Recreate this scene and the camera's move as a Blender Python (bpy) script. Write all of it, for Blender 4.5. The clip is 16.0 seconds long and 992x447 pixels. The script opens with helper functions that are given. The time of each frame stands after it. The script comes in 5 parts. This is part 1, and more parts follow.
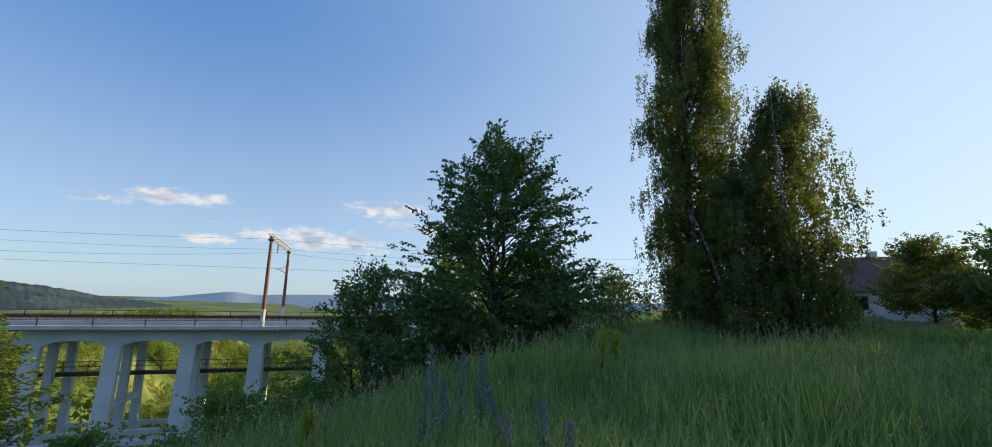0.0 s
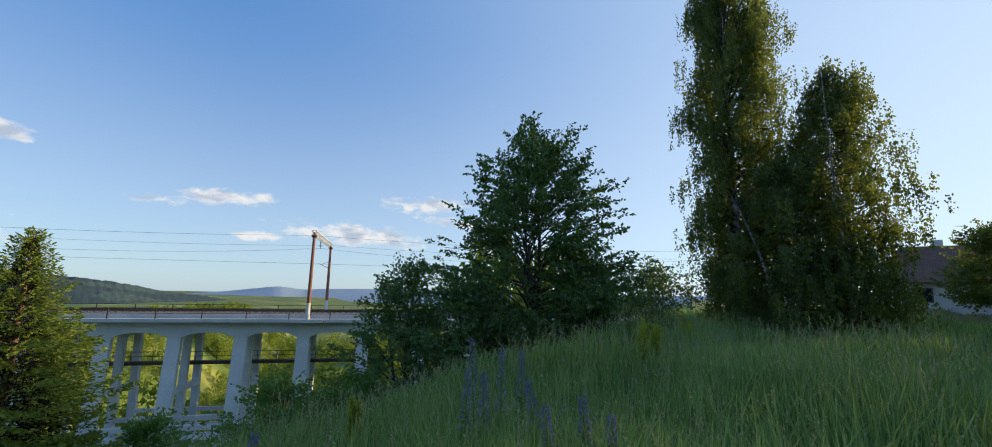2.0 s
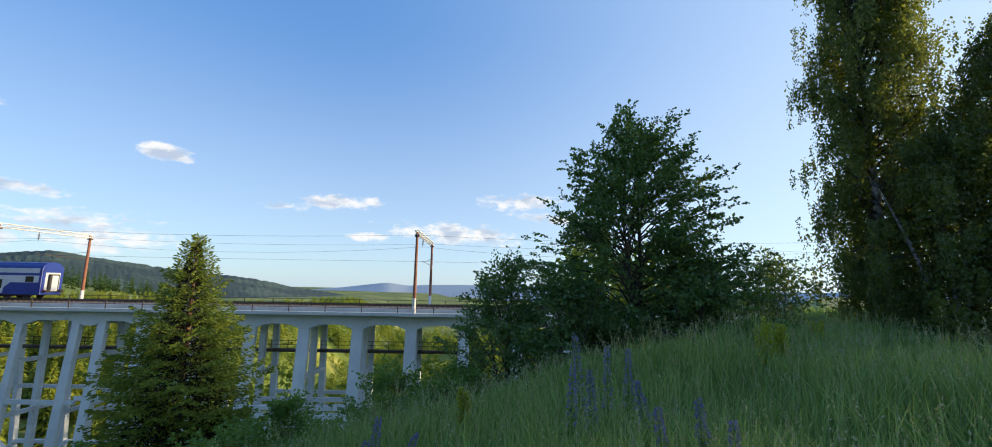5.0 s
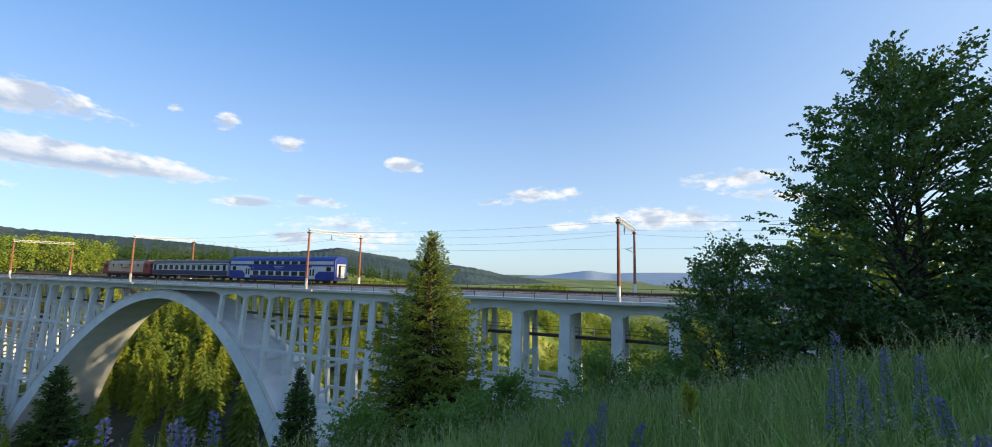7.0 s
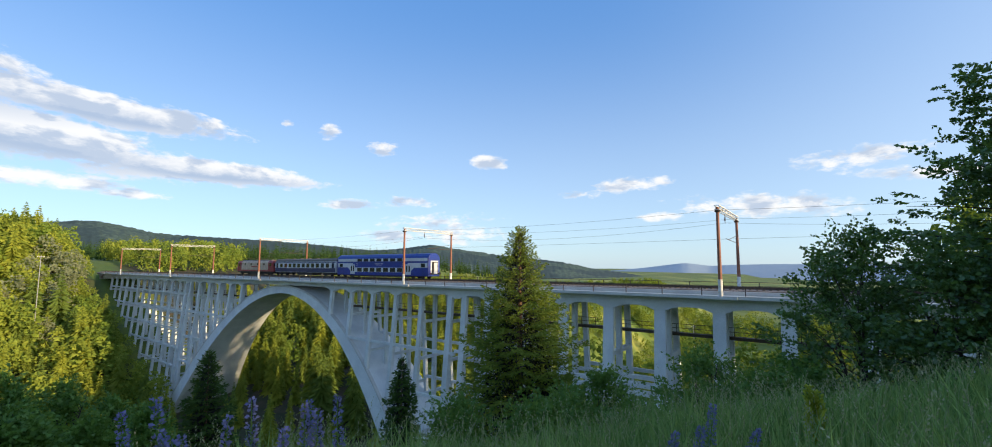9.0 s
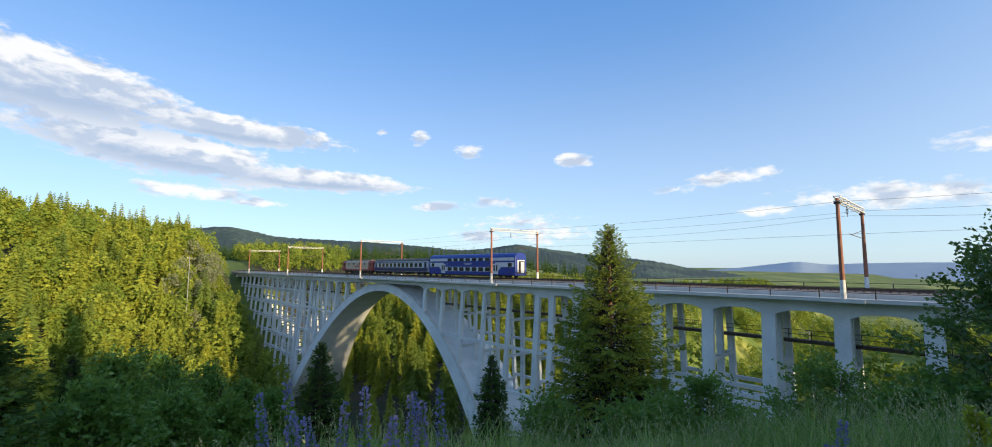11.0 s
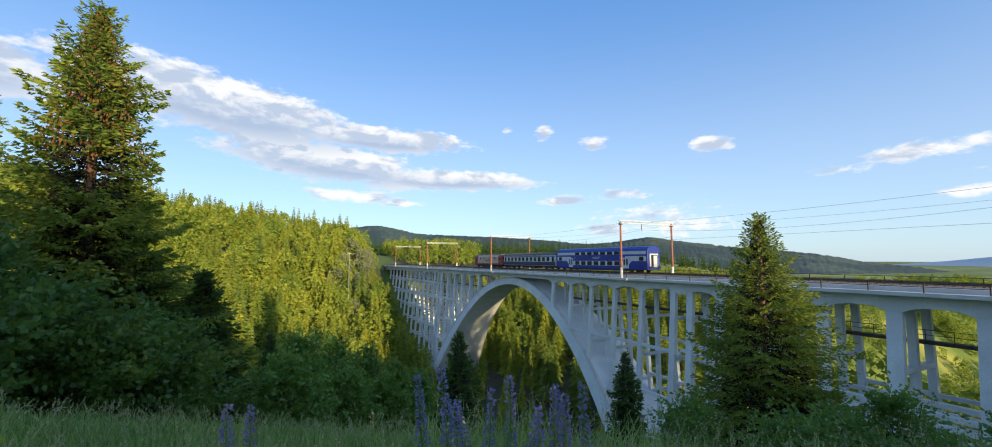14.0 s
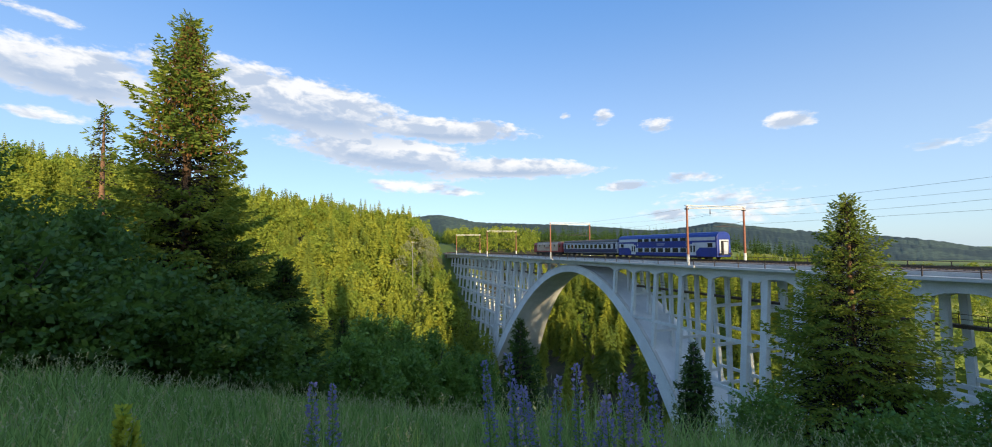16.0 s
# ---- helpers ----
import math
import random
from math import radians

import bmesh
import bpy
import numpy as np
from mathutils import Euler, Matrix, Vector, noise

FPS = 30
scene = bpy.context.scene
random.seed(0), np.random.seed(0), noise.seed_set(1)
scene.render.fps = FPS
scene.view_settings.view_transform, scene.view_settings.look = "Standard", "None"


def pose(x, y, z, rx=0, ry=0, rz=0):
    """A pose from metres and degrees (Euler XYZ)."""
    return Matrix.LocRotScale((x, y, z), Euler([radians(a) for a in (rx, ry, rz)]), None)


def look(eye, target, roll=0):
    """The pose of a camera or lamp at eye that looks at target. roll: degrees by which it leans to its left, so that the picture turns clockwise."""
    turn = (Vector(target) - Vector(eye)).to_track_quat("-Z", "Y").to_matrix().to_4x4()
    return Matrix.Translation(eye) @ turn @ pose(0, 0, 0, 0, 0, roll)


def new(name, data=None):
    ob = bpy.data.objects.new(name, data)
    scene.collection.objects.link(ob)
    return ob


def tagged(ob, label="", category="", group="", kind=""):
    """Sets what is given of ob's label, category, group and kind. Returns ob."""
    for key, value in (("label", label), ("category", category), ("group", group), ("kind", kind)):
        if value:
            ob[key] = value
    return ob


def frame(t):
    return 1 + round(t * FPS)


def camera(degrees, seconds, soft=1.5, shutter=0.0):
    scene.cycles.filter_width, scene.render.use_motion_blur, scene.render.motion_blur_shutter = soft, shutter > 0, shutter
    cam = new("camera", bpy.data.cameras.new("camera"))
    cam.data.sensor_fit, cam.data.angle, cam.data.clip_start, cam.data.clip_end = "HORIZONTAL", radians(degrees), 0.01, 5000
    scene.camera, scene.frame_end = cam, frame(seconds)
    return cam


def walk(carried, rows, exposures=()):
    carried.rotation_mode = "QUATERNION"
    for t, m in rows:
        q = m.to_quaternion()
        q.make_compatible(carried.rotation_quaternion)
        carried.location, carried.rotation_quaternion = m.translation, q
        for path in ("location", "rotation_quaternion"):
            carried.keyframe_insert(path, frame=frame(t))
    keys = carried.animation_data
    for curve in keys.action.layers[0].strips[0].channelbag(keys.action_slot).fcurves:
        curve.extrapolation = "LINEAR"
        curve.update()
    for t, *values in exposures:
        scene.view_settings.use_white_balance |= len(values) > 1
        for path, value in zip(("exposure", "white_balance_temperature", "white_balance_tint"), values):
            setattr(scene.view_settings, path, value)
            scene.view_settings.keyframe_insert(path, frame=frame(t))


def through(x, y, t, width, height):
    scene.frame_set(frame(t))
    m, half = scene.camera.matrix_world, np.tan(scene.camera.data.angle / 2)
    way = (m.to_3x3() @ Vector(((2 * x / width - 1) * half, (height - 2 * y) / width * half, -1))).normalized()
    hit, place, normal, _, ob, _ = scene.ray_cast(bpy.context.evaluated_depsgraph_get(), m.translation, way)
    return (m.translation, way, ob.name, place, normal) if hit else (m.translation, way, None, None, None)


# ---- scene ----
DEGREES = 96.7
cam = camera(DEGREES, 16.0, soft=0.95)
EYE = 1.6
# seconds, yaw, pitch, roll of the turning camera
TURN = [
    (0.0, -1.62, 9.91, -1.45), (0.5, -0.53, 9.9, -1.43), (1.0, 0.46, 9.66, -1.27), (1.5, 1.59, 9.26, -1.2),
    (2.0, 3.01, 8.97, -1.26), (2.5, 4.59, 8.78, -1.39), (3.0, 6.12, 8.54, -1.41), (5.5, 19.99, 7.91, -1.5),
    (6.0, 26.56, 7.45, -1.7), (6.5, 34.98, 6.77, -1.23), (7.0, 40.91, 6.1, -1.11), (7.5, 43.42, 5.44, -0.79),
    (8.0, 44.59, 5.22, -0.58), (8.5, 48.71, 5.31, -0.45), (9.0, 52.18, 5.25, -0.29), (11.5, 66.11, 5.25, -0.16),
    (12.0, 68.93, 5.4, -0.15), (12.5, 71.39, 5.35, -0.07), (13.0, 74.14, 5.27, -0.01), (13.5, 77.05, 5.03, 0.04),
    (14.0, 79.62, 4.34, 0.07), (14.5, 81.81, 3.8, 0.04), (15.0, 83.82, 3.27, 0.13), (15.5, 85.79, 3.05, 0.4),
    (16.0, 87.27, 2.79, 0.51)]
EXPOSURES = [(0.0, 0.12), (3.0, 0.25), (5.5, 0.4), (16.0, 0.42)]
ARM = 0.3  # the camera is held this far before the turning body


def held(yaw):
    return ARM * (math.sin(radians(45)) - math.sin(radians(yaw))), ARM * (math.cos(radians(yaw)) - math.cos(radians(45)))


walk(cam, [(t, pose(*held(y), EYE, 90 + p, r, y)) for t, y, p, r in TURN], EXPOSURES)

# ---------------------------------------------------------------- light
SUN_YAW, SUN_EL = -68.0, 9.5


def way(yaw, el=0.0):
    a, e = radians(yaw), radians(el)
    return Vector((-math.sin(a) * math.cos(e), math.cos(a) * math.cos(e), math.sin(e)))


sun_data = bpy.data.lights.new("sun", "SUN")
sun_data.energy, sun_data.angle, sun_data.color = 5.0, radians(0.6), (1.0, 0.78, 0.45)
sun = new("sun", sun_data)
sun.matrix_world = look(way(SUN_YAW, SUN_EL) * 300, (0, 0, 0))


class Nodes:
    """A small help to write node trees."""

    def __init__(self, tree):
        self.tree, self.nodes, self.links = tree, tree.nodes, tree.links
        self.nodes.clear()

    def add(self, kind):
        return self.nodes.new(kind)

    def put(self, socket, value):
        if isinstance(value, bpy.types.NodeSocket):
            self.links.new(value, socket)
        elif isinstance(value, (tuple, list)) and len(value) == 3 and socket.type == "RGBA":
            socket.default_value = (*value, 1)
        else:
            socket.default_value = value

    def math(self, op, a, b=0.0, c=None, clamp=False):
        n = self.add("ShaderNodeMath")
        n.operation, n.use_clamp = op, clamp
        self.put(n.inputs[0], a), self.put(n.inputs[1], b)
        if c is not None:
            self.put(n.inputs[2], c)
        return n.outputs[0]

    def mix(self, fac, a, b, blend="MIX"):
        n = self.add("ShaderNodeMix")
        n.data_type, n.blend_type = "RGBA", blend
        self.put(n.inputs[0], fac), self.put(n.inputs[6], a), self.put(n.inputs[7], b)
        return n.outputs[2]

    def noise(self, vector, scale, detail=4.0, rough=0.55, distortion=0.0):
        n = self.add("ShaderNodeTexNoise")
        if vector is not None:
            self.put(n.inputs["Vector"], vector)
        self.put(n.inputs["Scale"], scale), self.put(n.inputs["Detail"], detail)
        self.put(n.inputs["Roughness"], rough), self.put(n.inputs["Distortion"], distortion)
        return n.outputs[0]

    def ramp(self, fac, low, high, a=0.0, b=1.0, smooth=True):
        n = self.add("ShaderNodeMapRange")
        n.interpolation_type = "SMOOTHSTEP" if smooth else "LINEAR"
        for i, v in enumerate((fac, low, high, a, b)):
            self.put(n.inputs[i], v)
        return n.outputs[0]


world = bpy.data.worlds.new("world")
scene.world = world
world.use_nodes = True
W = Nodes(world.node_tree)
SKY_STRENGTH = 0.13
sky = W.add("ShaderNodeTexSky")
sky.sky_type, sky.sun_disc = "NISHITA", False
sky.sun_elevation, sky.sun_rotation = radians(SUN_EL), radians(-SUN_YAW)
sky.air_density, sky.dust_density, sky.ozone_density, sky.altitude = 1.0, 0.6, 2.0, 700
coord = W.add("ShaderNodeTexCoord").outputs["Generated"]
sep = W.add("ShaderNodeSeparateXYZ")
W.put(sep.inputs[0], coord)
az = W.math("MULTIPLY", W.math("ARCTAN2", W.math("MULTIPLY", sep.outputs[0], -1.0), sep.outputs[1]), 57.2958)
el = W.math("MULTIPLY", W.math("ARCSINE", sep.outputs[2]), 57.2958)
# clouds: yaw, elevation, half width, half height, lean (rise per degree of yaw), thickness
CLOUDS = [
    (112, 16.6, 19, 4.2, 0.12, 1.3), (94, 14.6, 14, 2.0, 0.03, 1.3), (101, 11.6, 17, 3.4, 0.12, 1.25), (86, 9.9, 15, 1.7, 0.02, 1.3), (132, 16.2, 10, 3.4, 0.05, 1.25), (98, 7.6, 8, 1.3, 0.02, 0.8),
    (92, 6.9, 4, 0.8, 0.0, 0.75), (66.9, 14.2, 3.0, 1.2, -0.05, 0.74), (73.3, 15.8, 2.1, 1.2, -0.2, 0.72), (78, 16.2, 0.9, 0.6, 0.0, 0.7), (53.4, 13.1, 3.8, 1.2, 0.03, 0.76),
    (35.2, 9.9, 7.0, 1.25, -0.06, 0.84), (41.5, 8.9, 3.8, 0.7, 0.0, 0.7), (12.4, 11.0, 7.5, 1.4, -0.03, 0.76), (21, 6.7, 13, 1.9, 0.06, 0.80), (7, 8.6, 8, 1.0, 0.1, 0.66),
    (63.5, 7.8, 4.4, 1.0, 0.0, 0.76), (71, 7.2, 6.5, 0.9, 0.0, 0.72), (58, 4.6, 11, 2.6, 0.0, 0.62), (66, 3.4, 5, 1.2, 0.0, 0.7), (32, 5.9, 4, 0.8, 0.0, 0.7), (133, 12.2, 4, 0.8, 0.0, 0.75),
    (134, 20.6, 4, 0.8, 0.1, 0.7)]
scaled = W.add("ShaderNodeCombineXYZ")
W.put(scaled.inputs[0], W.math("MULTIPLY", az, 0.10)), W.put(scaled.inputs[1], W.math("MULTIPLY", el, 0.22))
fluff = W.math("ADD", W.math("MULTIPLY", W.noise(scaled.outputs[0], 2.2, 9.0, 0.60, 0.25), 0.6), W.math("MULTIPLY", W.noise(scaled.outputs[0], 6.5, 7.0, 0.62, 0.3), 0.4))
cover, low_side = None, None
for yaw, up, half_w, half_h, lean, thick in CLOUDS:
    dx = W.math("DIVIDE", W.math("SUBTRACT", az, yaw), half_w)
    dy = W.math("SUBTRACT", W.math("SUBTRACT", el, up), W.math("MULTIPLY", W.math("SUBTRACT", az, yaw), lean))
    dy = W.math("DIVIDE", dy, half_h)
    r2 = W.math("ADD", W.math("MULTIPLY", dx, dx), W.math("MULTIPLY", dy, dy))
    body = W.math("MULTIPLY", W.math("SUBTRACT", 1.0, W.math("POWER", r2, 0.8)), thick, clamp=True)
    cover = body if cover is None else W.math("MAXIMUM", cover, body)
    if thick > 1.2:
        grey = W.math("MULTIPLY", body, W.ramp(W.math("ADD", dy, W.math("MULTIPLY", fluff, 1.6)), 1.15, 0.45))
        low_side = grey if low_side is None else W.math("MAXIMUM", low_side, grey)
rough = W.math("ADD", W.math("MULTIPLY", W.math("SUBTRACT", fluff, 0.5), 1.9), 0.5)
dense = W.math("SUBTRACT", W.math("ADD", W.math("MULTIPLY", cover, 0.66), rough), 0.66)
dense = W.math("MULTIPLY", dense, W.ramp(cover, 0.0, 0.12))
veil = W.ramp(dense, 0.0, 0.34)
above = W.add("ShaderNodeVectorMath")
above.operation = "ADD"
W.put(above.inputs[0], scaled.outputs[0]), W.put(above.inputs[1], (0.02, 0.24, 0.0))
under = W.ramp(W.noise(above.outputs[0], 2.2, 5.0, 0.55, 0.25), 0.44, 0.60)
white = W.mix(W.math("MAXIMUM", low_side, W.math("MULTIPLY", W.math("MULTIPLY", under, 0.85), W.ramp(cover, 0.15, 0.6))), (6.0, 5.95, 5.9), (2.7, 3.3, 4.3))
tinted = W.mix(1.0, sky.outputs[0], (0.82, 1.12, 1.46), "MULTIPLY")
clear = W.mix(W.ramp(el, -2.0, 34.0), (4.2, 5.2, 6.3), (0.95, 2.35, 5.2))
sunward = W.add("ShaderNodeVectorMath")
sunward.operation = "DOT_PRODUCT"
W.put(sunward.inputs[0], coord), W.put(sunward.inputs[1], way(SUN_YAW, SUN_EL))
glow = W.math("POWER", W.ramp(sunward.outputs["Value"], -0.2, 1.0, 0.0, 0.85, smooth=False), 1.8)
air = W.mix(glow, W.mix(0.62, tinted, clear), (5.4, 6.5, 7.6))
seen = W.mix(W.math("MULTIPLY", veil, 0.92), air, white)
background = W.add("ShaderNodeBackground")
W.put(background.inputs[0], seen), W.put(background.inputs[1], SKY_STRENGTH)
W.links.new(background.outputs[0], W.add("ShaderNodeOutputWorld").inputs[0])


# ---------------------------------------------------------------- materials
def surface(name, colour, other=None, scale=3.0, rough=0.7, metal=0.0, bump=0.15, fine=40.0, random_tint=0.0, spots=None):
    """A surface of two colours mixed by a broad and a fine grain, with relief."""
    m = bpy.data.materials.new(name)
    m.use_nodes = True
    N = Nodes(m.node_tree)
    geo = N.add("ShaderNodeTexCoord").outputs["Object"]
    broad, grain = N.noise(geo, scale, 5.0, 0.6), N.noise(geo, fine, 3.0, 0.6)
    other = other or tuple(c * 0.75 for c in colour)
    c = N.mix(N.ramp(broad, 0.35, 0.65), colour, other)
    c = N.mix(N.ramp(grain, 0.3, 0.7, 0.0, 0.35), c, tuple(v * 0.7 for v in other))
    if spots:
        c = N.mix(N.ramp(N.noise(geo, spots[1], 6.0, 0.65), spots[2], spots[2] + 0.12), c, spots[0])
    if random_tint:
        info = N.add("ShaderNodeObjectInfo").outputs["Random"]
        island = N.add("ShaderNodeNewGeometry").outputs["Random Per Island"]
        k = N.math("ADD", N.math("MULTIPLY", N.math("FRACT", N.math("ADD", info, island)), random_tint), 1 - random_tint / 2)
        c = N.mix(1.0, c, k, "MULTIPLY")
    p = N.add("ShaderNodeBsdfPrincipled")
    N.put(p.inputs["Base Color"], c), N.put(p.inputs["Metallic"], metal)
    N.put(p.inputs["Roughness"], N.ramp(grain, 0.2, 0.8, max(rough - 0.1, 0.03), min(rough + 0.1, 1)))
    if bump:
        b = N.add("ShaderNodeBump")
        N.put(b.inputs["Strength"], bump), N.put(b.inputs["Distance"], 0.02), N.put(b.inputs["Height"], grain)
        N.links.new(b.outputs[0], p.inputs["Normal"])
    N.links.new(p.outputs[0], N.add("ShaderNodeOutputMaterial").inputs[0])
    return m


def leaf(name, colour, other, through=0.35, scale=0.4, gloss=0.0, species=None):
    """Leaves or needles: light falls through them too; each leaf has a tint of its own, and in a wood each tree its own hue."""
    m = bpy.data.materials.new(name)
    m.use_nodes = True
    N = Nodes(m.node_tree)
    geo = N.add("ShaderNodeNewGeometry")
    island = geo.outputs["Random Per Island"]
    obj = N.add("ShaderNodeTexCoord").outputs["Object"]
    patch = N.ramp(N.noise(obj, scale, 3.0), 0.35, 0.65)
    c = N.mix(N.math("ADD", N.math("MULTIPLY", island, 0.65), N.math("MULTIPLY", patch, 0.35)), colour, other)
    if species:
        own = N.add("ShaderNodeAttribute")
        own.attribute_name = "tree_hue"
        c = N.mix(N.ramp(own.outputs["Fac"], 0.25, 0.95, 0.0, 0.85), c, species)
    d = N.add("ShaderNodeBsdfDiffuse")
    t = N.add("ShaderNodeBsdfTranslucent")
    N.put(d.inputs[0], c), N.put(t.inputs[0], N.mix(0.5, c, (0.30, 0.34, 0.03)))
    s = N.add("ShaderNodeMixShader")
    N.put(s.inputs[0], through), N.links.new(d.outputs[0], s.inputs[1]), N.links.new(t.outputs[0], s.inputs[2])
    out = s.outputs[0]
    if gloss:
        g = N.add("ShaderNodeBsdfGlossy")
        N.put(g.inputs[0], (0.7, 0.75, 0.7)), N.put(g.inputs["Roughness"], 0.45)
        s2 = N.add("ShaderNodeMixShader")
        N.put(s2.inputs[0], gloss), N.links.new(out, s2.inputs[1]), N.links.new(g.outputs[0], s2.inputs[2])
        out = s2.outputs[0]
    N.links.new(out, N.add("ShaderNodeOutputMaterial").inputs[0])
    return m


CONCRETE = surface("concrete", (0.74, 0.75, 0.75), (0.63, 0.64, 0.65), 0.35, 0.85, bump=0.2, fine=9.0, random_tint=0.10,
                   spots=((0.50, 0.50, 0.49), 0.55, 0.62))
SLAB = surface("slab_concrete", (0.66, 0.64, 0.60), (0.54, 0.52, 0.50), 0.5, 0.85, fine=12.0, random_tint=0.15)
BALLAST = surface("ballast", (0.30, 0.24, 0.20), (0.20, 0.16, 0.14), 3.0, 0.95, bump=0.8, fine=14.0)
DARK_STEEL = surface("dark_steel", (0.075, 0.06, 0.05), (0.11, 0.07, 0.045), 2.0, 0.7, 0.3, fine=20.0)
RUST_PAINT = surface("rust_red_paint", (0.24, 0.085, 0.05), (0.33, 0.13, 0.075), 1.5, 0.7, fine=18.0)
POST_WHITE = surface("white_post_paint", (0.78, 0.76, 0.72), (0.62, 0.58, 0.52), 2.5, 0.7, fine=18.0)
GALV = surface("grey_steel", (0.45, 0.45, 0.44), (0.34, 0.33, 0.32), 3.0, 0.5, 0.5, fine=25.0)
WIRE = surface("copper_wire", (0.10, 0.10, 0.11), (0.07, 0.07, 0.08), 2.0, 0.6, 0.6, 0.0)
RAIL = surface("rail_steel", (0.16, 0.10, 0.075), (0.10, 0.07, 0.055), 3.0, 0.6, 0.5, fine=25.0)
TIMBER = surface("weathered_timber", (0.16, 0.12, 0.09), (0.10, 0.08, 0.065), 2.0, 0.9, fine=20.0)
LOCO_RED = surface("loco_red", (0.36, 0.045, 0.05), (0.25, 0.04, 0.04), 1.0, 0.5, fine=12.0)
LOCO_CREAM = surface("dusty_cream", (0.60, 0.46, 0.33), (0.44, 0.30, 0.22), 0.9, 0.6, fine=12.0, spots=((0.28, 0.17, 0.12), 0.8, 0.60))
BLUE = surface("carriage_blue", (0.018, 0.045, 0.30), (0.015, 0.035, 0.22), 1.0, 0.35, fine=12.0, bump=0.03)
NAVY = surface("navy_blue", (0.025, 0.035, 0.12), (0.02, 0.03, 0.09), 1.0, 0.4, fine=12.0, bump=0.03)
PALE = surface("pale_grey_paint", (0.60, 0.62, 0.66), (0.52, 0.53, 0.57), 1.0, 0.4, fine=12.0, bump=0.03)
ROOF_GREY = surface("sooty_roof", (0.10, 0.095, 0.09), (0.15, 0.135, 0.12), 0.8, 0.8, fine=8.0)
UNDER = surface("underframe_black", (0.03, 0.028, 0.026), (0.06, 0.05, 0.045), 2.0, 0.85, fine=15.0)
GLASS = surface("dark_glass", (0.02, 0.025, 0.03), (0.03, 0.035, 0.04), 0.6, 0.08, 0.0, 0.0)
LAMP_RED = surface("red_lens", (0.5, 0.03, 0.02), (0.4, 0.02, 0.02), 3.0, 0.3, 0.0, 0.0)
PLASTER = surface("white_plaster", (0.74, 0.74, 0.72), (0.62, 0.62, 0.60), 0.8, 0.9, fine=12.0, spots=((0.45, 0.43, 0.40), 1.2, 0.62))
ROOF_TILE = surface("old_roof_tile", (0.21, 0.11, 0.085), (0.14, 0.08, 0.065), 1.2, 0.9, fine=10.0, random_tint=0.3)
BARK = surface("dark_bark", (0.085, 0.065, 0.05), (0.05, 0.04, 0.03), 4.0, 0.95, bump=0.9, fine=22.0)
SPRUCE_BARK = surface("spruce_bark", (0.26, 0.15, 0.09), (0.15, 0.09, 0.06), 4.0, 0.95, bump=0.9, fine=22.0)
BIRCH_BARK = surface("birch_bark", (0.55, 0.53, 0.49), (0.10, 0.09, 0.08), 3.0, 0.9, bump=0.5, fine=14.0)
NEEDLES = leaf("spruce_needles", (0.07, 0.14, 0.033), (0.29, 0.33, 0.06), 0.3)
# shade is in the colour for the slope's spruces; ridge spruces are simply dark
DARK_SHADED_NEEDLES = leaf("dark_shaded_spruce_needles", (0.036, 0.078, 0.03), (0.08, 0.135, 0.04), 0.22)
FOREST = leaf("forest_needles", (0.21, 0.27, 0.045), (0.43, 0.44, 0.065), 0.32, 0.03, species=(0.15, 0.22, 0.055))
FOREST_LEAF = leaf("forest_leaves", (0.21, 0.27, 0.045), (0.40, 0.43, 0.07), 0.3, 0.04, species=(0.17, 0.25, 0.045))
CHERRY_LEAF = leaf("cherry_leaves", (0.03, 0.095, 0.03), (0.095, 0.20, 0.045), 0.42, 0.5, 0.06)
BIRCH_LEAF = leaf("birch_leaves", (0.042, 0.08, 0.022), (0.15, 0.18, 0.03), 0.5, 0.4, 0.04)
BUSH_LEAF = leaf("bush_leaves", (0.055, 0.15, 0.035), (0.16, 0.29, 0.055), 0.38, 0.7, 0.03)
WILLOW_LEAF = leaf("silver_leaves", (0.20, 0.23, 0.13), (0.30, 0.31, 0.19), 0.3, 0.2)
GRASS = leaf("meadow_grass", (0.055, 0.155, 0.05), (0.35, 0.50, 0.17), 0.38, 0.25)
DRY_GRASS = leaf("dry_grass", (0.27, 0.29, 0.16), (0.42, 0.41, 0.26), 0.35, 0.5)
BLOSSOM = leaf("blue_blossom", (0.15, 0.16, 0.36), (0.23, 0.22, 0.46), 0.3, 2.0)
YELLOW = leaf("yellow_blossom", (0.42, 0.46, 0.06), (0.30, 0.38, 0.06), 0.35, 2.0)
# twig colour taken near black to stand for shade inside spruce crowns
SHADE_TWIG = surface("crown_shade_twigs", (0.028, 0.024, 0.018), (0.018, 0.02, 0.014), 2.0, 0.95, bump=0.0)
# bush leaves again, with shade put into the colour for the left-hand trees
SHADE_LEAF = leaf("shaded_leaves", (0.026, 0.08, 0.022), (0.085, 0.175, 0.034), 0.36, 0.7, 0.03)
CONES = leaf("brown_cones", (0.13, 0.07, 0.03), (0.22, 0.11, 0.045), 0.1, 2.0)


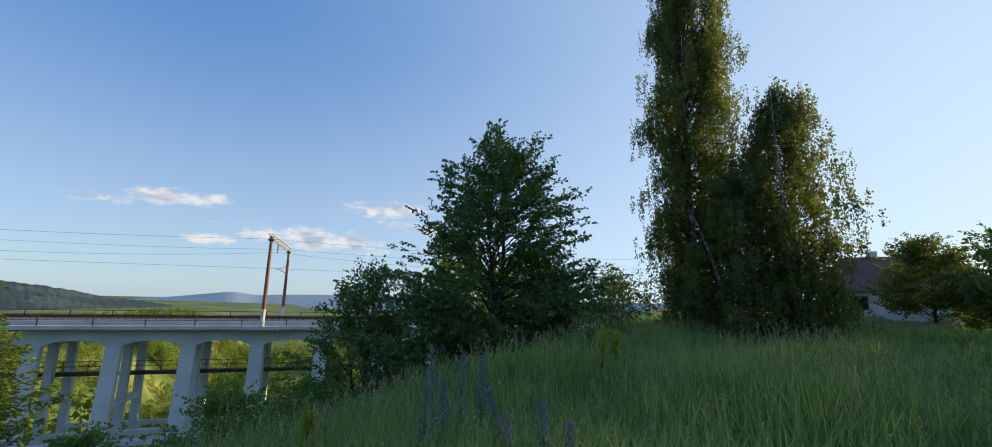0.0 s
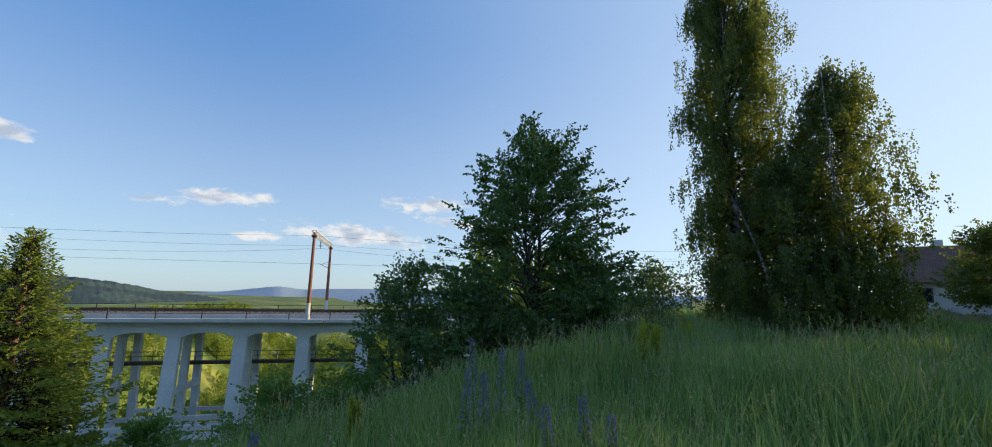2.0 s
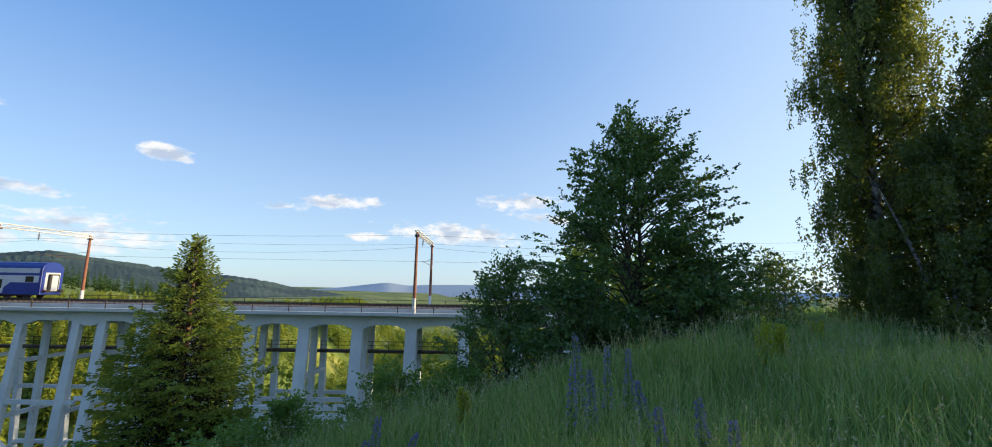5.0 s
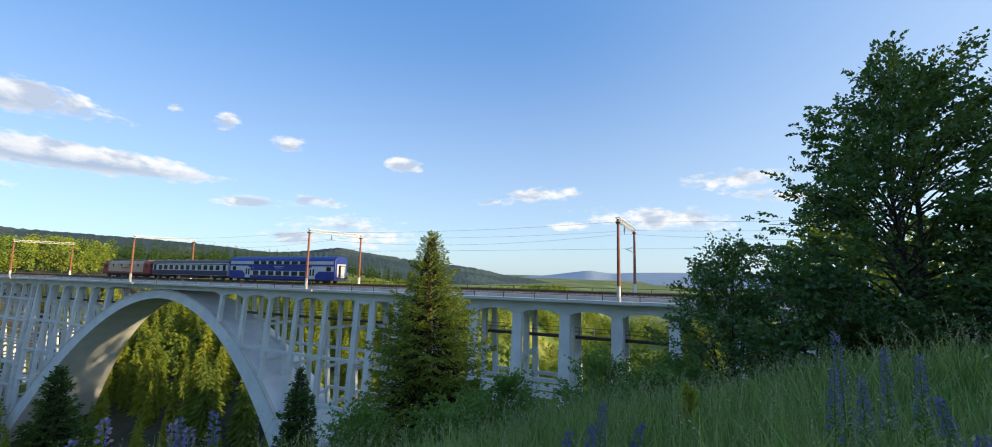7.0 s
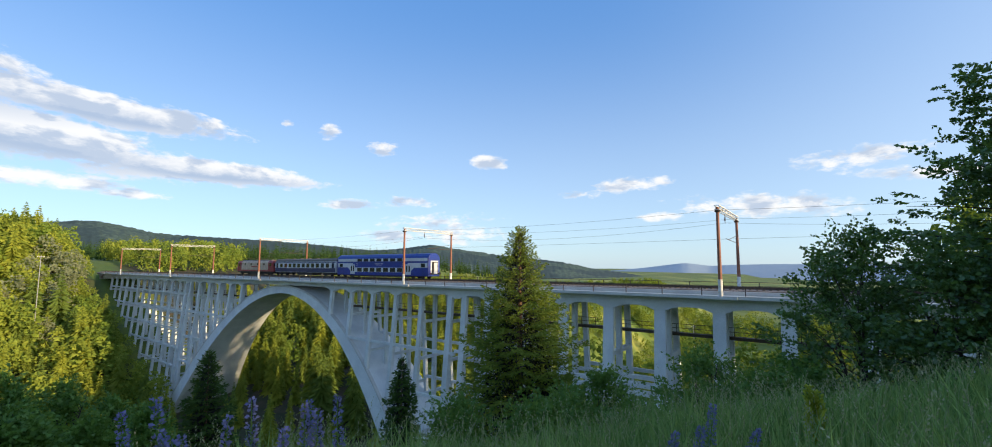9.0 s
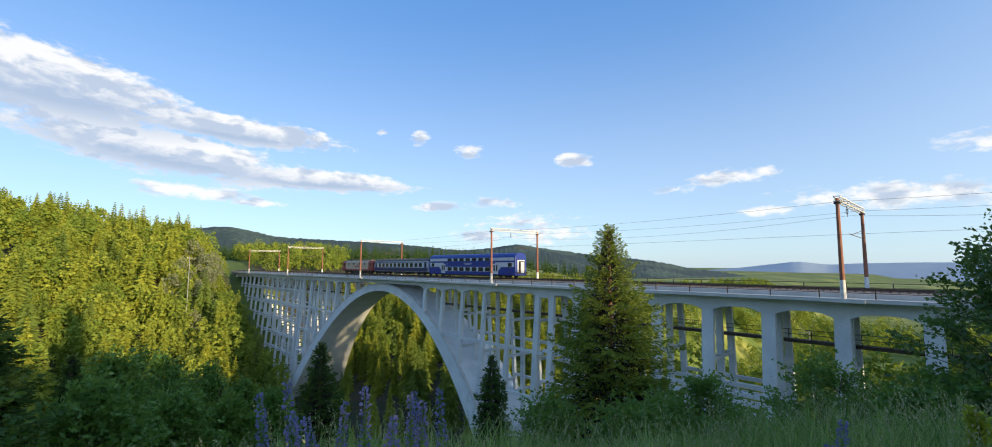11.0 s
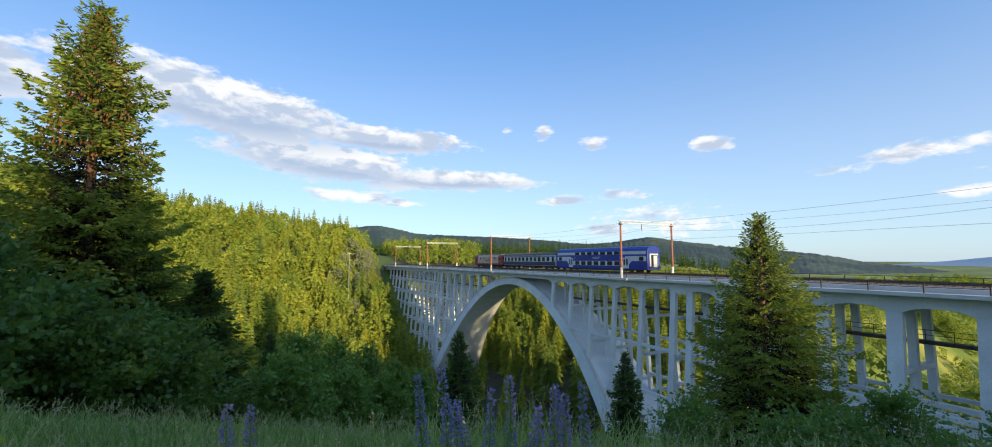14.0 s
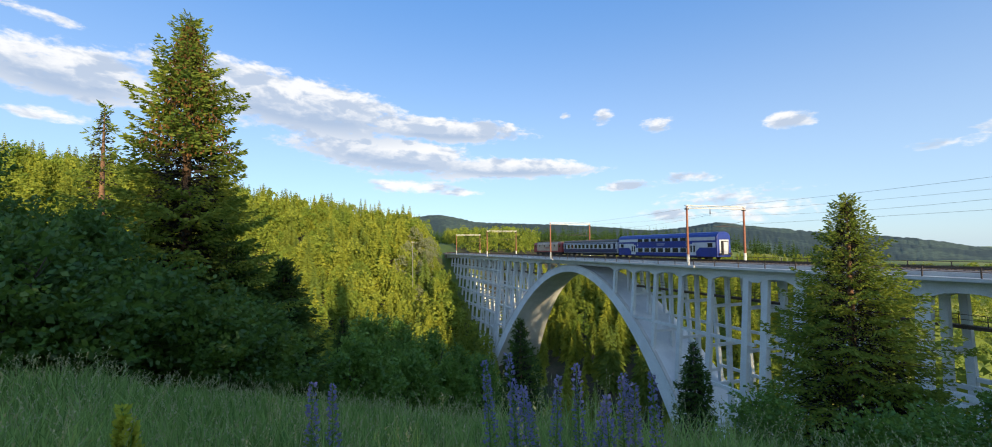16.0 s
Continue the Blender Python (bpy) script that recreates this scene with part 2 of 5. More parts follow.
# ---------------------------------------------------------------- mesh helpers
class Mesh:
    """Collects vertices and faces for one mesh."""

    def __init__(self):
        self.v, self.f = [], []

    def face(self, *points):
        n = len(self.v)
        self.v.extend(tuple(p) for p in points)
        self.f.append(tuple(range(n, n + len(points))))

    def box(self, x0, x1, y0, y1, z0, z1):
        self.hexa([(x0, y0, z0), (x1, y0, z0), (x1, y1, z0), (x0, y1, z0), (x0, y0, z1), (x1, y0, z1), (x1, y1, z1), (x0, y1, z1)])
        return self

    def hexa(self, p):
        n = len(self.v)
        self.v.extend(tuple(q) for q in p)
        self.f.extend(tuple(n + i for i in q) for q in ((3, 2, 1, 0), (4, 5, 6, 7), (0, 1, 5, 4), (1, 2, 6, 5), (2, 3, 7, 6), (3, 0, 4, 7)))
        return self

    def tube(self, points, radii, sides=8, caps=True):
        n, rings = len(self.v), len(points)
        pts = [Vector(p) for p in points]
        for i, p in enumerate(pts):
            d = (pts[min(i + 1, rings - 1)] - pts[max(i - 1, 0)]).normalized()
            a = d.orthogonal().normalized() if abs(d.z) < 0.9 else Vector((1, 0, 0))
            a = (a - d * a.dot(d)).normalized()
            b = d.cross(a)
            r = radii[i] if isinstance(radii, (list, tuple)) else radii
            for k in range(sides):
                w = 2 * math.pi * k / sides
                self.v.append(tuple(p + a * (math.cos(w) * r) + b * (math.sin(w) * r)))
        for i in range(rings - 1):
            for k in range(sides):
                k2 = (k + 1) % sides
                self.f.append((n + i * sides + k, n + i * sides + k2, n + (i + 1) * sides + k2, n + (i + 1) * sides + k))
        if caps:
            self.f.append(tuple(n + k for k in reversed(range(sides))))
            self.f.append(tuple(n + (rings - 1) * sides + k for k in range(sides)))
        return self

    def sweep(self, section, places):
        """A closed section of (across, up) laid along places: functions of (across, up) to a point."""
        n, k = len(self.v), len(section)
        for place in places:
            self.v.extend(tuple(place(a, b)) for a, b in section)
        for i in range(len(places) - 1):
            for j in range(k):
                j2 = (j + 1) % k
                self.f.append((n + i * k + j, n + i * k + j2, n + (i + 1) * k + j2, n + (i + 1) * k + j))
        self.f.append(tuple(n + j for j in reversed(range(k))))
        self.f.append(tuple(n + (len(places) - 1) * k + j for j in range(k)))
        return self

    def data(self, name, *materials, smooth=False):
        me = bpy.data.meshes.new(name)
        me.from_pydata(self.v, [], self.f)
        for m in materials:
            me.materials.append(m)
        if smooth:
            me.polygons.foreach_set("use_smooth", [True] * len(me.polygons))
        me.update()
        return me


def part(name, mesh, material, parent, label="", smooth=False, bevel=0.0):
    data = mesh if isinstance(mesh, bpy.types.Mesh) else mesh.data(name, material, smooth=smooth)
    ob = new(name, data)
    ob.parent = parent
    if bevel:
        mod = ob.modifiers.new("bevel", "BEVEL")
        mod.width, mod.segments, mod.limit_method = bevel, 2, "ANGLE"
    return tagged(ob, label)


def thing(name, m, label, category, group="", kind=""):
    ob = new(name)
    ob.matrix_world = m
    return tagged(ob, label, category, group, kind)


def cards(points, dirs, sizes, widths, seed=0, fold=0.0):
    """Many small diamond leaves: numpy arrays of places, directions, lengths; returns vertices and faces."""
    rng = np.random.default_rng(seed)
    n = len(points)
    d = dirs / np.maximum(np.linalg.norm(dirs, axis=1, keepdims=True), 1e-6)
    r = rng.normal(size=(n, 3))
    side = np.cross(d, r)
    side /= np.maximum(np.linalg.norm(side, axis=1, keepdims=True), 1e-6)
    ln, wd = sizes[:, None], widths[:, None]
    a, b = points, points + d * ln
    m1, m2 = points + d * ln * 0.45 + side * wd, points + d * ln * 0.45 - side * wd
    v = np.stack([a, m1, b, m2], 1).reshape(-1, 3)
    f = np.arange(n * 4).reshape(-1, 4)
    return v, f


def slivers(points, dirs, sizes, widths, seed=0):
    """The same with one triangle a leaf, for trees far off."""
    v, f = cards(points, dirs, sizes, widths, seed)
    q = v.reshape(-1, 4, 3)
    out = np.stack([q[:, 1] - (q[:, 2] - q[:, 0]) * 0.3, q[:, 3] - (q[:, 2] - q[:, 0]) * 0.3, q[:, 2]], 1).reshape(-1, 3)
    return out, np.arange(len(out)).reshape(-1, 3)


def mesh_from(name, v, f, *materials):
    me = bpy.data.meshes.new(name)
    v, f = np.asarray(v, dtype=np.float32), np.asarray(f, dtype=np.int32)
    me.vertices.add(len(v)), me.loops.add(f.size), me.polygons.add(len(f))
    me.vertices.foreach_set("co", v.ravel())
    me.loops.foreach_set("vertex_index", f.ravel())
    me.polygons.foreach_set("loop_start", np.arange(0, f.size, f.shape[1], dtype=np.int32))
    for m in materials:
        me.materials.append(m)
    me.update(calc_edges=True)
    me.validate()
    return me


# ---------------------------------------------------------------- the lie of the land
# s runs along the viaduct, p across to it, both from the camera's foot
AXIS = 16.3
CA, SA = math.cos(radians(AXIS)), math.sin(radians(AXIS))


def to_world(s, p):
    return -s * CA - p * SA, -s * SA + p * CA


def to_site(x, y):
    return -x * CA - y * SA, -x * SA + y * CA


def smooth_step(a, b, x):
    t = np.clip((x - a) / (b - a), 0, 1)
    return t * t * (3 - 2 * t)


def height(x, y):
    x, y = np.asarray(x, float), np.asarray(y, float)
    s, p = to_site(x, y)
    w = s + 0.75 * p
    near = np.interp(w, [-60, -20, -2, 2, 6, 8, 15, 29, 42, 55, 87, 120, 150, 400], [0.8, 0.3, 0, 0, -0.8, -1.4, -4.0, -8.4, -13, -17, -29, -42, -52, -60])
    near = near - 12 * smooth_step(40, 130, p) * smooth_step(60, -30, s)
    far = np.interp(s, [0, 125, 155, 195, 238, 280, 400, 700], [-90, -50, -43, -25, -4.5, 2, 4, 8])
    far = far + np.clip(46 - p, 0, 220) * 0.17 * smooth_step(180, 290, s)
    far = far - 45 * smooth_step(220, 620, p)
    right = np.interp(p, [0, 120, 250, 450, 700, 1200, 4500], [-60, -44, -40, -34, -54, -100, -330])
    q = p - 62 + (s - 70) * 0.4
    back = np.interp(q, [-50, 0, 60, 120, 200, 500], [-80, -46, -30, -19, -15, -12]) - 60 * smooth_step(90, 20, s) - 45 * smooth_step(260, 620, p)
    z = np.maximum(np.maximum(near, far), np.maximum(right, back))
    r = np.hypot(x, y)
    lumps = 0.35 * np.sin(x * 0.21 + 1.3) * np.sin(y * 0.17) + 0.15 * np.sin(x * 0.7) * np.sin(y * 0.9 + 2)
    return z + lumps * smooth_step(4, 14, r)


def ground_at(x, y):
    return float(height(x, y))


def polar(yaw, dist):
    d = way(yaw)
    return d.x * dist, d.y * dist


# one sheet of ground, finer near the camera, out to the horizon
rings = np.concatenate([np.linspace(0.0, 30, 46), np.geomspace(31, 420, 80), np.geomspace(435, 4400, 30)])
spokes = 220
ang = np.linspace(0, 2 * math.pi, spokes, endpoint=False)
gx, gy = np.outer(rings, np.cos(ang)), np.outer(rings, np.sin(ang))
gz = height(gx, gy)
gv = np.stack([gx, gy, gz], -1).reshape(-1, 3)
ii, jj = np.meshgrid(np.arange(len(rings) - 1), np.arange(spokes), indexing="ij")
j2 = (jj + 1) % spokes
gf = np.stack([ii * spokes + jj, (ii + 1) * spokes + jj, (ii + 1) * spokes + j2, ii * spokes + j2], -1).reshape(-1, 4)


def ground_material():
    m = bpy.data.materials.new("meadow_ground")
    m.use_nodes = True
    N = Nodes(m.node_tree)
    at = N.add("ShaderNodeTexCoord").outputs["Object"]
    broad, mid, fine = N.noise(at, 0.02, 5.0, 0.6), N.noise(at, 0.25, 4.0), N.noise(at, 9.0, 3.0)
    c = N.mix(N.ramp(broad, 0.38, 0.62), (0.10, 0.165, 0.022), (0.20, 0.22, 0.032))
    c = N.mix(N.ramp(mid, 0.45, 0.65, 0.0, 0.6), c, (0.085, 0.145, 0.032))
    c = N.mix(N.ramp(fine, 0.4, 0.7, 0.0, 0.5), c, (0.05, 0.07, 0.025))
    litter = N.add("ShaderNodeAttribute")
    litter.attribute_name = "wood_floor"
    c = N.mix(litter.outputs["Fac"], c, N.mix(N.ramp(mid, 0.4, 0.6), (0.045, 0.05, 0.022), (0.075, 0.06, 0.035)))
    strips = N.add("ShaderNodeAttribute")
    strips.attribute_name = "mown"
    c = N.mix(strips.outputs["Fac"], c, N.mix(N.ramp(mid, 0.35, 0.65), (0.30, 0.29, 0.06), (0.20, 0.24, 0.045)))
    p = N.add("ShaderNodeBsdfPrincipled")
    N.put(p.inputs["Base Color"], c), N.put(p.inputs["Roughness"], 0.95)
    b = N.add("ShaderNodeBump")
    N.put(b.inputs["Strength"], 0.7), N.put(b.inputs["Distance"], 0.3), N.put(b.inputs["Height"], mid)
    N.links.new(b.outputs[0], p.inputs["Normal"])
    N.links.new(p.outputs[0], N.add("ShaderNodeOutputMaterial").inputs[0])
    return m


ground = new("ground", mesh_from("ground", gv, gf, ground_material()))
ground.data.polygons.foreach_set("use_smooth", [True] * len(ground.data.polygons))
gs, gp = to_site(gv[:, 0], gv[:, 1])
gyaw = np.degrees(np.arctan2(-gv[:, 0], gv[:, 1])) % 360
floor_of_wood = ((gs > 145) & (gp < 48) & (gyaw > 84) & (gyaw < 150)) | ((gs > 62) & (gs < 265) & (gp > 66) & (gp < 225) & (gyaw > 50)) | ((gs > 88) & (gs < 155) & (gp > 8) & (gp < 74))
ground.data.attributes.new("wood_floor", "FLOAT", "POINT").data.foreach_set("value", floor_of_wood.astype(np.float32))
mown_strip = (np.sin(gp * 0.075 + gs * 0.05 + 2 * np.sin(gs * 0.02)) > 0.78) & (gp > 95) & (gyaw < 62)
ground.data.attributes.new("mown", "FLOAT", "POINT").data.foreach_set("value", mown_strip.astype(np.float32))
tagged(ground, "green meadow ground falling into a wooded valley", "ground", kind="structure")


# ---------------------------------------------------------------- the viaduct
SITE = pose(0, 0, 0, 0, 0, AXIS)


def deck_z(s):
    return -1.62 - 0.0055 * s


def site_ground(s, p):
    return ground_at(*to_world(s, p))


NEAR_END, FAR_END = -36.0, 238.0
CROWN, CROWN_Z = 99.5, -3.55
viaduct = thing("railway_viaduct", SITE, "tall pale concrete railway viaduct with one great arch", "viaduct")


def run(s0, s1, section, steps, lift=deck_z):
    """A section of (p, z above the deck) carried along the deck from s0 to s1."""
    m = Mesh()
    places = []
    for i in range(steps + 1):
        s = s0 + (s1 - s0) * i / steps
        places.append(lambda a, b, s=s: (-s, a, lift(s) + b))
    return m.sweep(section, places)


part("deck_slab", run(NEAR_END, FAR_END, [(52.4, -0.34), (66.9, -0.34), (66.9, 0), (52.4, 0)], 60), SLAB, viaduct, "pale concrete deck slab")
part("kerb", run(NEAR_END, FAR_END, [(53.9, 0.004), (54.2, 0.004), (54.2, 0.42), (53.9, 0.42)], 60), SLAB, viaduct)
part("kerb", run(NEAR_END, FAR_END, [(61.6, 0.004), (61.9, 0.004), (61.9, 0.42), (61.6, 0.42)], 60), SLAB, viaduct)
part("ballast_bed", run(NEAR_END, FAR_END, [(54.21, 0.004), (61.59, 0.004), (61.59, 0.36), (58.9, 0.52), (55.9, 0.52), (54.21, 0.36)], 60), BALLAST, viaduct,
     "brownish stone ballast")

# bays: the columns' places along the deck
APPROACH = [2.6 + 6.3 * k for k in range(-5, 7)]
SPANDREL = [54.6, 61.0, 67.4, 73.8, 80.2]
SPANDREL += [2 * CROWN - s for s in reversed(SPANDREL)]
TOWERS = [46.6, 2 * CROWN - 46.6]
FAR_BAYS = [TOWERS[1] + 6.3 * k for k in range(1, 13)]
STOPS = sorted(APPROACH + SPANDREL + TOWERS + FAR_BAYS)

# girders, with haunches where they meet the columns
for p0, p1 in ((53.75, 54.55), (57.0, 57.5), (60.1, 60.8)):
    m = Mesh()
    low = []
    for a, b in zip(STOPS, STOPS[1:]):
        flat = a >= 80.2 - 0.01 and b <= 2 * CROWN - 80.2 + 0.01
        depth = 1.15 if not flat else 0.9
        low += [(a + 0.5, -depth - 0.55), (a + 1.6, -depth - 0.1), (a + 2.4, -depth), (b - 2.4, -depth), (b - 1.6, -depth - 0.1), (b - 0.5, -depth - 0.55)]
    low = [(NEAR_END + 1.5, -1.5)] + low + [(FAR_END, -1.5)]
    low.sort()
    places = [(lambda a, b, s=s, d=d: (-s, a, deck_z(s) - 0.345 + (d if b < 0 else 0))) for s, d in low]
    part("girder", m.sweep([(p0, -1), (p1, -1), (p1, 0), (p0, 0)], places), CONCRETE, viaduct, "grey concrete girder")

# the arch: a barrel, thicker and wider towards its feet
ARCH_A = 0.0132


def arch_z(x):
    return CROWN_Z - ARCH_A * x * x


BATTER = 0.13
N_ARCH, HALF = 48, 56.0
top_line, bottom_line = [], []
for i in range(N_ARCH + 1):
    x = -HALF + 2 * HALF * i / N_ARCH
    z = arch_z(x)
    slope = -2 * ARCH_A * x
    thick = 1.75 + 2.6 * (abs(x) / HALF) ** 1.6
    n = Vector((slope, -1)).normalized()
    top_line.append((x, z))
    bottom_line.append((x + n.x * thick, z + n.y * thick))
m = Mesh()
places = []
for (xt, zt), (xb, zb) in zip(top_line, bottom_line):
    def place(a, b, xt=xt, zt=zt, xb=xb, zb=zb):
        x, z = (xt, zt) if b > 0 else (xb, zb)
        spread = BATTER * (CROWN_Z - z)
        return -(CROWN + x), (54.4 - spread if a < 0 else 61.2 + spread), z
    places.append(place)
m.sweep([(-1, -1), (1, -1), (1, 1), (-1, 1)], places)
arch = part("arch", m, CONCRETE, viaduct, "great pale concrete arch barrel")
m = Mesh()
places = []
for (xt, zt), (xb, zb) in zip(top_line, bottom_line):
    def place(a, b, xt=xt, zt=zt):
        spread = BATTER * (CROWN_Z - zt)
        return -(CROWN + xt), 54.4 - spread - 0.10 + a, zt + b
    places.append(place)
part("arch_rim", m.sweep([(0, -0.28), (0.6, -0.28), (0.6, 0.10), (0, 0.10)], places), SLAB, arch, "pale rim along the arch")
for side, s in ((1, CROWN - HALF + 1), (-1, CROWN + HALF - 1)):
    z = arch_z(HALF)
    m = Mesh()
    m.hexa([(-s - 7, 45.5, z - 12), (-s + 7, 45.5, z - 12), (-s + 7, 71.5, z - 12), (-s - 7, 71.5, z - 12),
            (-s - 5, 47, z + 2.5), (-s + 5, 47, z + 2.5), (-s + 5, 70, z + 2.5), (-s - 5, 70, z + 2.5)])
    part("arch_foot", m, CONCRETE, viaduct, "massive concrete springing block", bevel=0.15)


def column(s, p, wide, deep, foot, lean, name="column", head=None):
    top = deck_z(s) - 0.35 - 0.9 if head is None else head
    drop = top - foot
    dp = lean * drop
    grow = 1 + 0.006 * drop
    m = Mesh()
    a, b = wide / 2, deep / 2
    m.hexa([(-s - a * grow, p - dp - b * grow, foot), (-s + a * grow, p - dp - b * grow, foot), (-s + a * grow, p - dp + b * grow, foot), (-s - a * grow, p - dp + b * grow, foot),
            (-s - a, p - b, top), (-s + a, p - b, top), (-s + a, p + b, top), (-s - a, p + b, top)])
    return part(name, m, CONCRETE, viaduct, bevel=0.05)


def lean_at(p):
    return 0.08 if p < 56 else (-0.08 if p > 59 else 0.0)


def bent(s, wide, foot_of, step=7.5, first=6.5, deep=0.85, rear=0.75):
    rows = (54.15, 57.25, 60.45)
    feet = [foot_of(s, p) for p in rows]
    for p, foot in zip(rows, feet):
        column(s, p, wide if p < 56 else wide * rear, deep, foot, lean_at(p))
    top = deck_z(s) - 1.25
    m = Mesh()
    m.box(-s - wide * 0.38, -s + wide * 0.38, rows[0] + 0.4, rows[2] - 0.4, top - 0.5, top + 0.35)
    part("cross_beam", m, CONCRETE, viaduct)
    z = top - first
    while z > max(feet) + 1.5:
        spread = 0.08 * (top - z)
        part("cross_beam", Mesh().box(-s - wide * 0.3, -s + wide * 0.3, rows[0] - spread, rows[2] + spread, z - 0.22, z + 0.22), CONCRETE, viaduct)
        z -= step


def on_ground(s, p):
    return site_ground(s, p) - 1.2


def on_arch(s, p):
    return arch_z(s - CROWN) - 0.3


for s in APPROACH:
    if s > -33:
        bent(s, 1.3, on_ground, deep=0.6, rear=0.55)
for s in SPANDREL:
    bent(s, 0.78, on_arch, 6.0, 5.0, 0.6)
for s in FAR_BAYS:
    if deck_z(s) - 3.0 > site_ground(s, 58):
        bent(s, 0.68, on_ground, 5.2, 5.0, 0.6)
for s in TOWERS:
    for ds in (-1.5, 1.5):
        bent(s + ds, 0.95, on_ground, 6.0, 4.5, 0.65)

# struts along the viaduct from bent to bent
for row, p in enumerate((54.15, 57.25, 60.45)):
    for a, b in zip(STOPS, STOPS[1:]):
        mid = (a + b) / 2
        levels = [-17.5, -25, -33] if mid < TOWERS[0] or mid > TOWERS[1] else ([-12.5, -19.5, -26.5] if abs(mid - CROWN) > 18 else [])
        if 14 < a < 24:
            levels = [-12.6, -13.5, -14.4]
        if 34 < mid < TOWERS[0]:
            levels = [-12, -19]
        if mid > TOWERS[1]:
            levels = [-7.8 - 5.2 * k for k in range(8)]
        for z in levels:
            floor = on_arch(mid, p) if TOWERS[0] < mid < TOWERS[1] else on_ground(mid, p)
            if z > floor + 1.6 and not (row == 1 and mid > TOWERS[0]):
                q = p - lean_at(p) * (deck_z(mid) - 1.25 - z)
                part("strut", Mesh().box(-b, -a, q - 0.22, q + 0.22, z - 0.22, z + 0.22), CONCRETE, viaduct)

# walkway for inspection under the deck
WALK_P = 58.4
for s0, s1 in ((-30, 80), (2 * CROWN - 80, 225)):
    part("walkway", run(s0, s1, [(WALK_P - 0.45, -5.35), (WALK_P + 0.45, -5.35), (WALK_P + 0.45, -5.0), (WALK_P - 0.45, -5.0)], 30), DARK_STEEL, viaduct, "dark steel inspection walkway")
    for h in (-4.45, -3.95):
        part("handrail", run(s0, s1, [(WALK_P - 0.48, h), (WALK_P - 0.42, h), (WALK_P - 0.42, h + 0.06), (WALK_P - 0.48, h + 0.06)], 30), DARK_STEEL, viaduct)
    n = int((s1 - s0) / 2.1)
    post = Mesh().box(-0.03, 0.03, -0.03, 0.03, 0, 1.1).data("walkway_post", DARK_STEEL)
    for i in range(n + 1):
        s = s0 + (s1 - s0) * i / n
        ob = part("walkway_post", post, None, viaduct)
        ob.location = (-s, WALK_P - 0.45, deck_z(s) - 5.0)

# railings along both edges of the deck
post = Mesh().box(-0.045, 0.045, -0.045, 0.045, 0.0, 1.02).data("railing_post", DARK_STEEL)
for p in (52.75, 66.5):
    for h, t in ((0.98, 0.07), (0.52, 0.05)):
        part("railing", run(NEAR_END, FAR_END, [(p - t / 2, h), (p + t / 2, h), (p + t / 2, h + t), (p - t / 2, h + t)], 60), DARK_STEEL, viaduct, "dark steel railing")
    n = int((FAR_END - NEAR_END) / 4.2)
    for i in range(n + 1):
        s = NEAR_END + (FAR_END - NEAR_END) * i / n
        ob = part("railing_post", post, None, viaduct)
        ob.location = (-s, p, deck_z(s) + 0.003)
# end walls
for s0, s1 in ((NEAR_END - 4, NEAR_END + 1.5), (FAR_END - 0.5, FAR_END + 5)):
    m = Mesh().box(-s1, -s0, 53.4, 63.6, min(site_ground(s0, 58), site_ground(s1, 58)) - 14, deck_z(s0) - 0.36)
    part("abutment", m, CONCRETE, viaduct, bevel=0.08)

# ---------------------------------------------------------------- the track
TRACK_P = 57.3
TRACK_S = (-120.0, 300.0)
track = thing("railway_track", SITE, "rusty steel rails on timber sleepers in ballast", "railway track", kind="structure")
for dp in (-0.75, 0.75):
    section = [(TRACK_P + dp - 0.075, 0.6), (TRACK_P + dp + 0.075, 0.6), (TRACK_P + dp + 0.03, 0.63), (TRACK_P + dp + 0.036, 0.76), (TRACK_P + dp - 0.036, 0.76), (TRACK_P + dp - 0.03, 0.63)]
    part("rail", run(*TRACK_S, section, 90), RAIL, track)
sleepers = Mesh()
s = TRACK_S[0]
while s < TRACK_S[1]:
    sleepers.box(-s - 0.12, -s + 0.12, TRACK_P - 1.3, TRACK_P + 1.3, deck_z(s) + 0.45, deck_z(s) + 0.6)
    s += 0.65
tagged(part("sleepers", sleepers, TIMBER, track), kind="stuff")
for s0, s1 in ((-120.0, NEAR_END - 0.1), (FAR_END + 0.1, 300.0)):
    m = run(s0, s1, [(50, -7), (65, -7), (61.2, 0.1), (59.3, 0.52), (55.3, 0.52), (53.4, 0.1)], 20)
    tagged(new("embankment", m.data("embankment", BALLAST)), "brown stone railway embankment", "embankment", kind="structure").matrix_world = SITE

# ---------------------------------------------------------------- gantries and wires
GANTRIES = [8.45, 57.6, 107.8, 163.4, 212.6]
POST_P = (52.5, 64.6)
WIDE_P = (52.5, 66.6)
TOP = 9.75


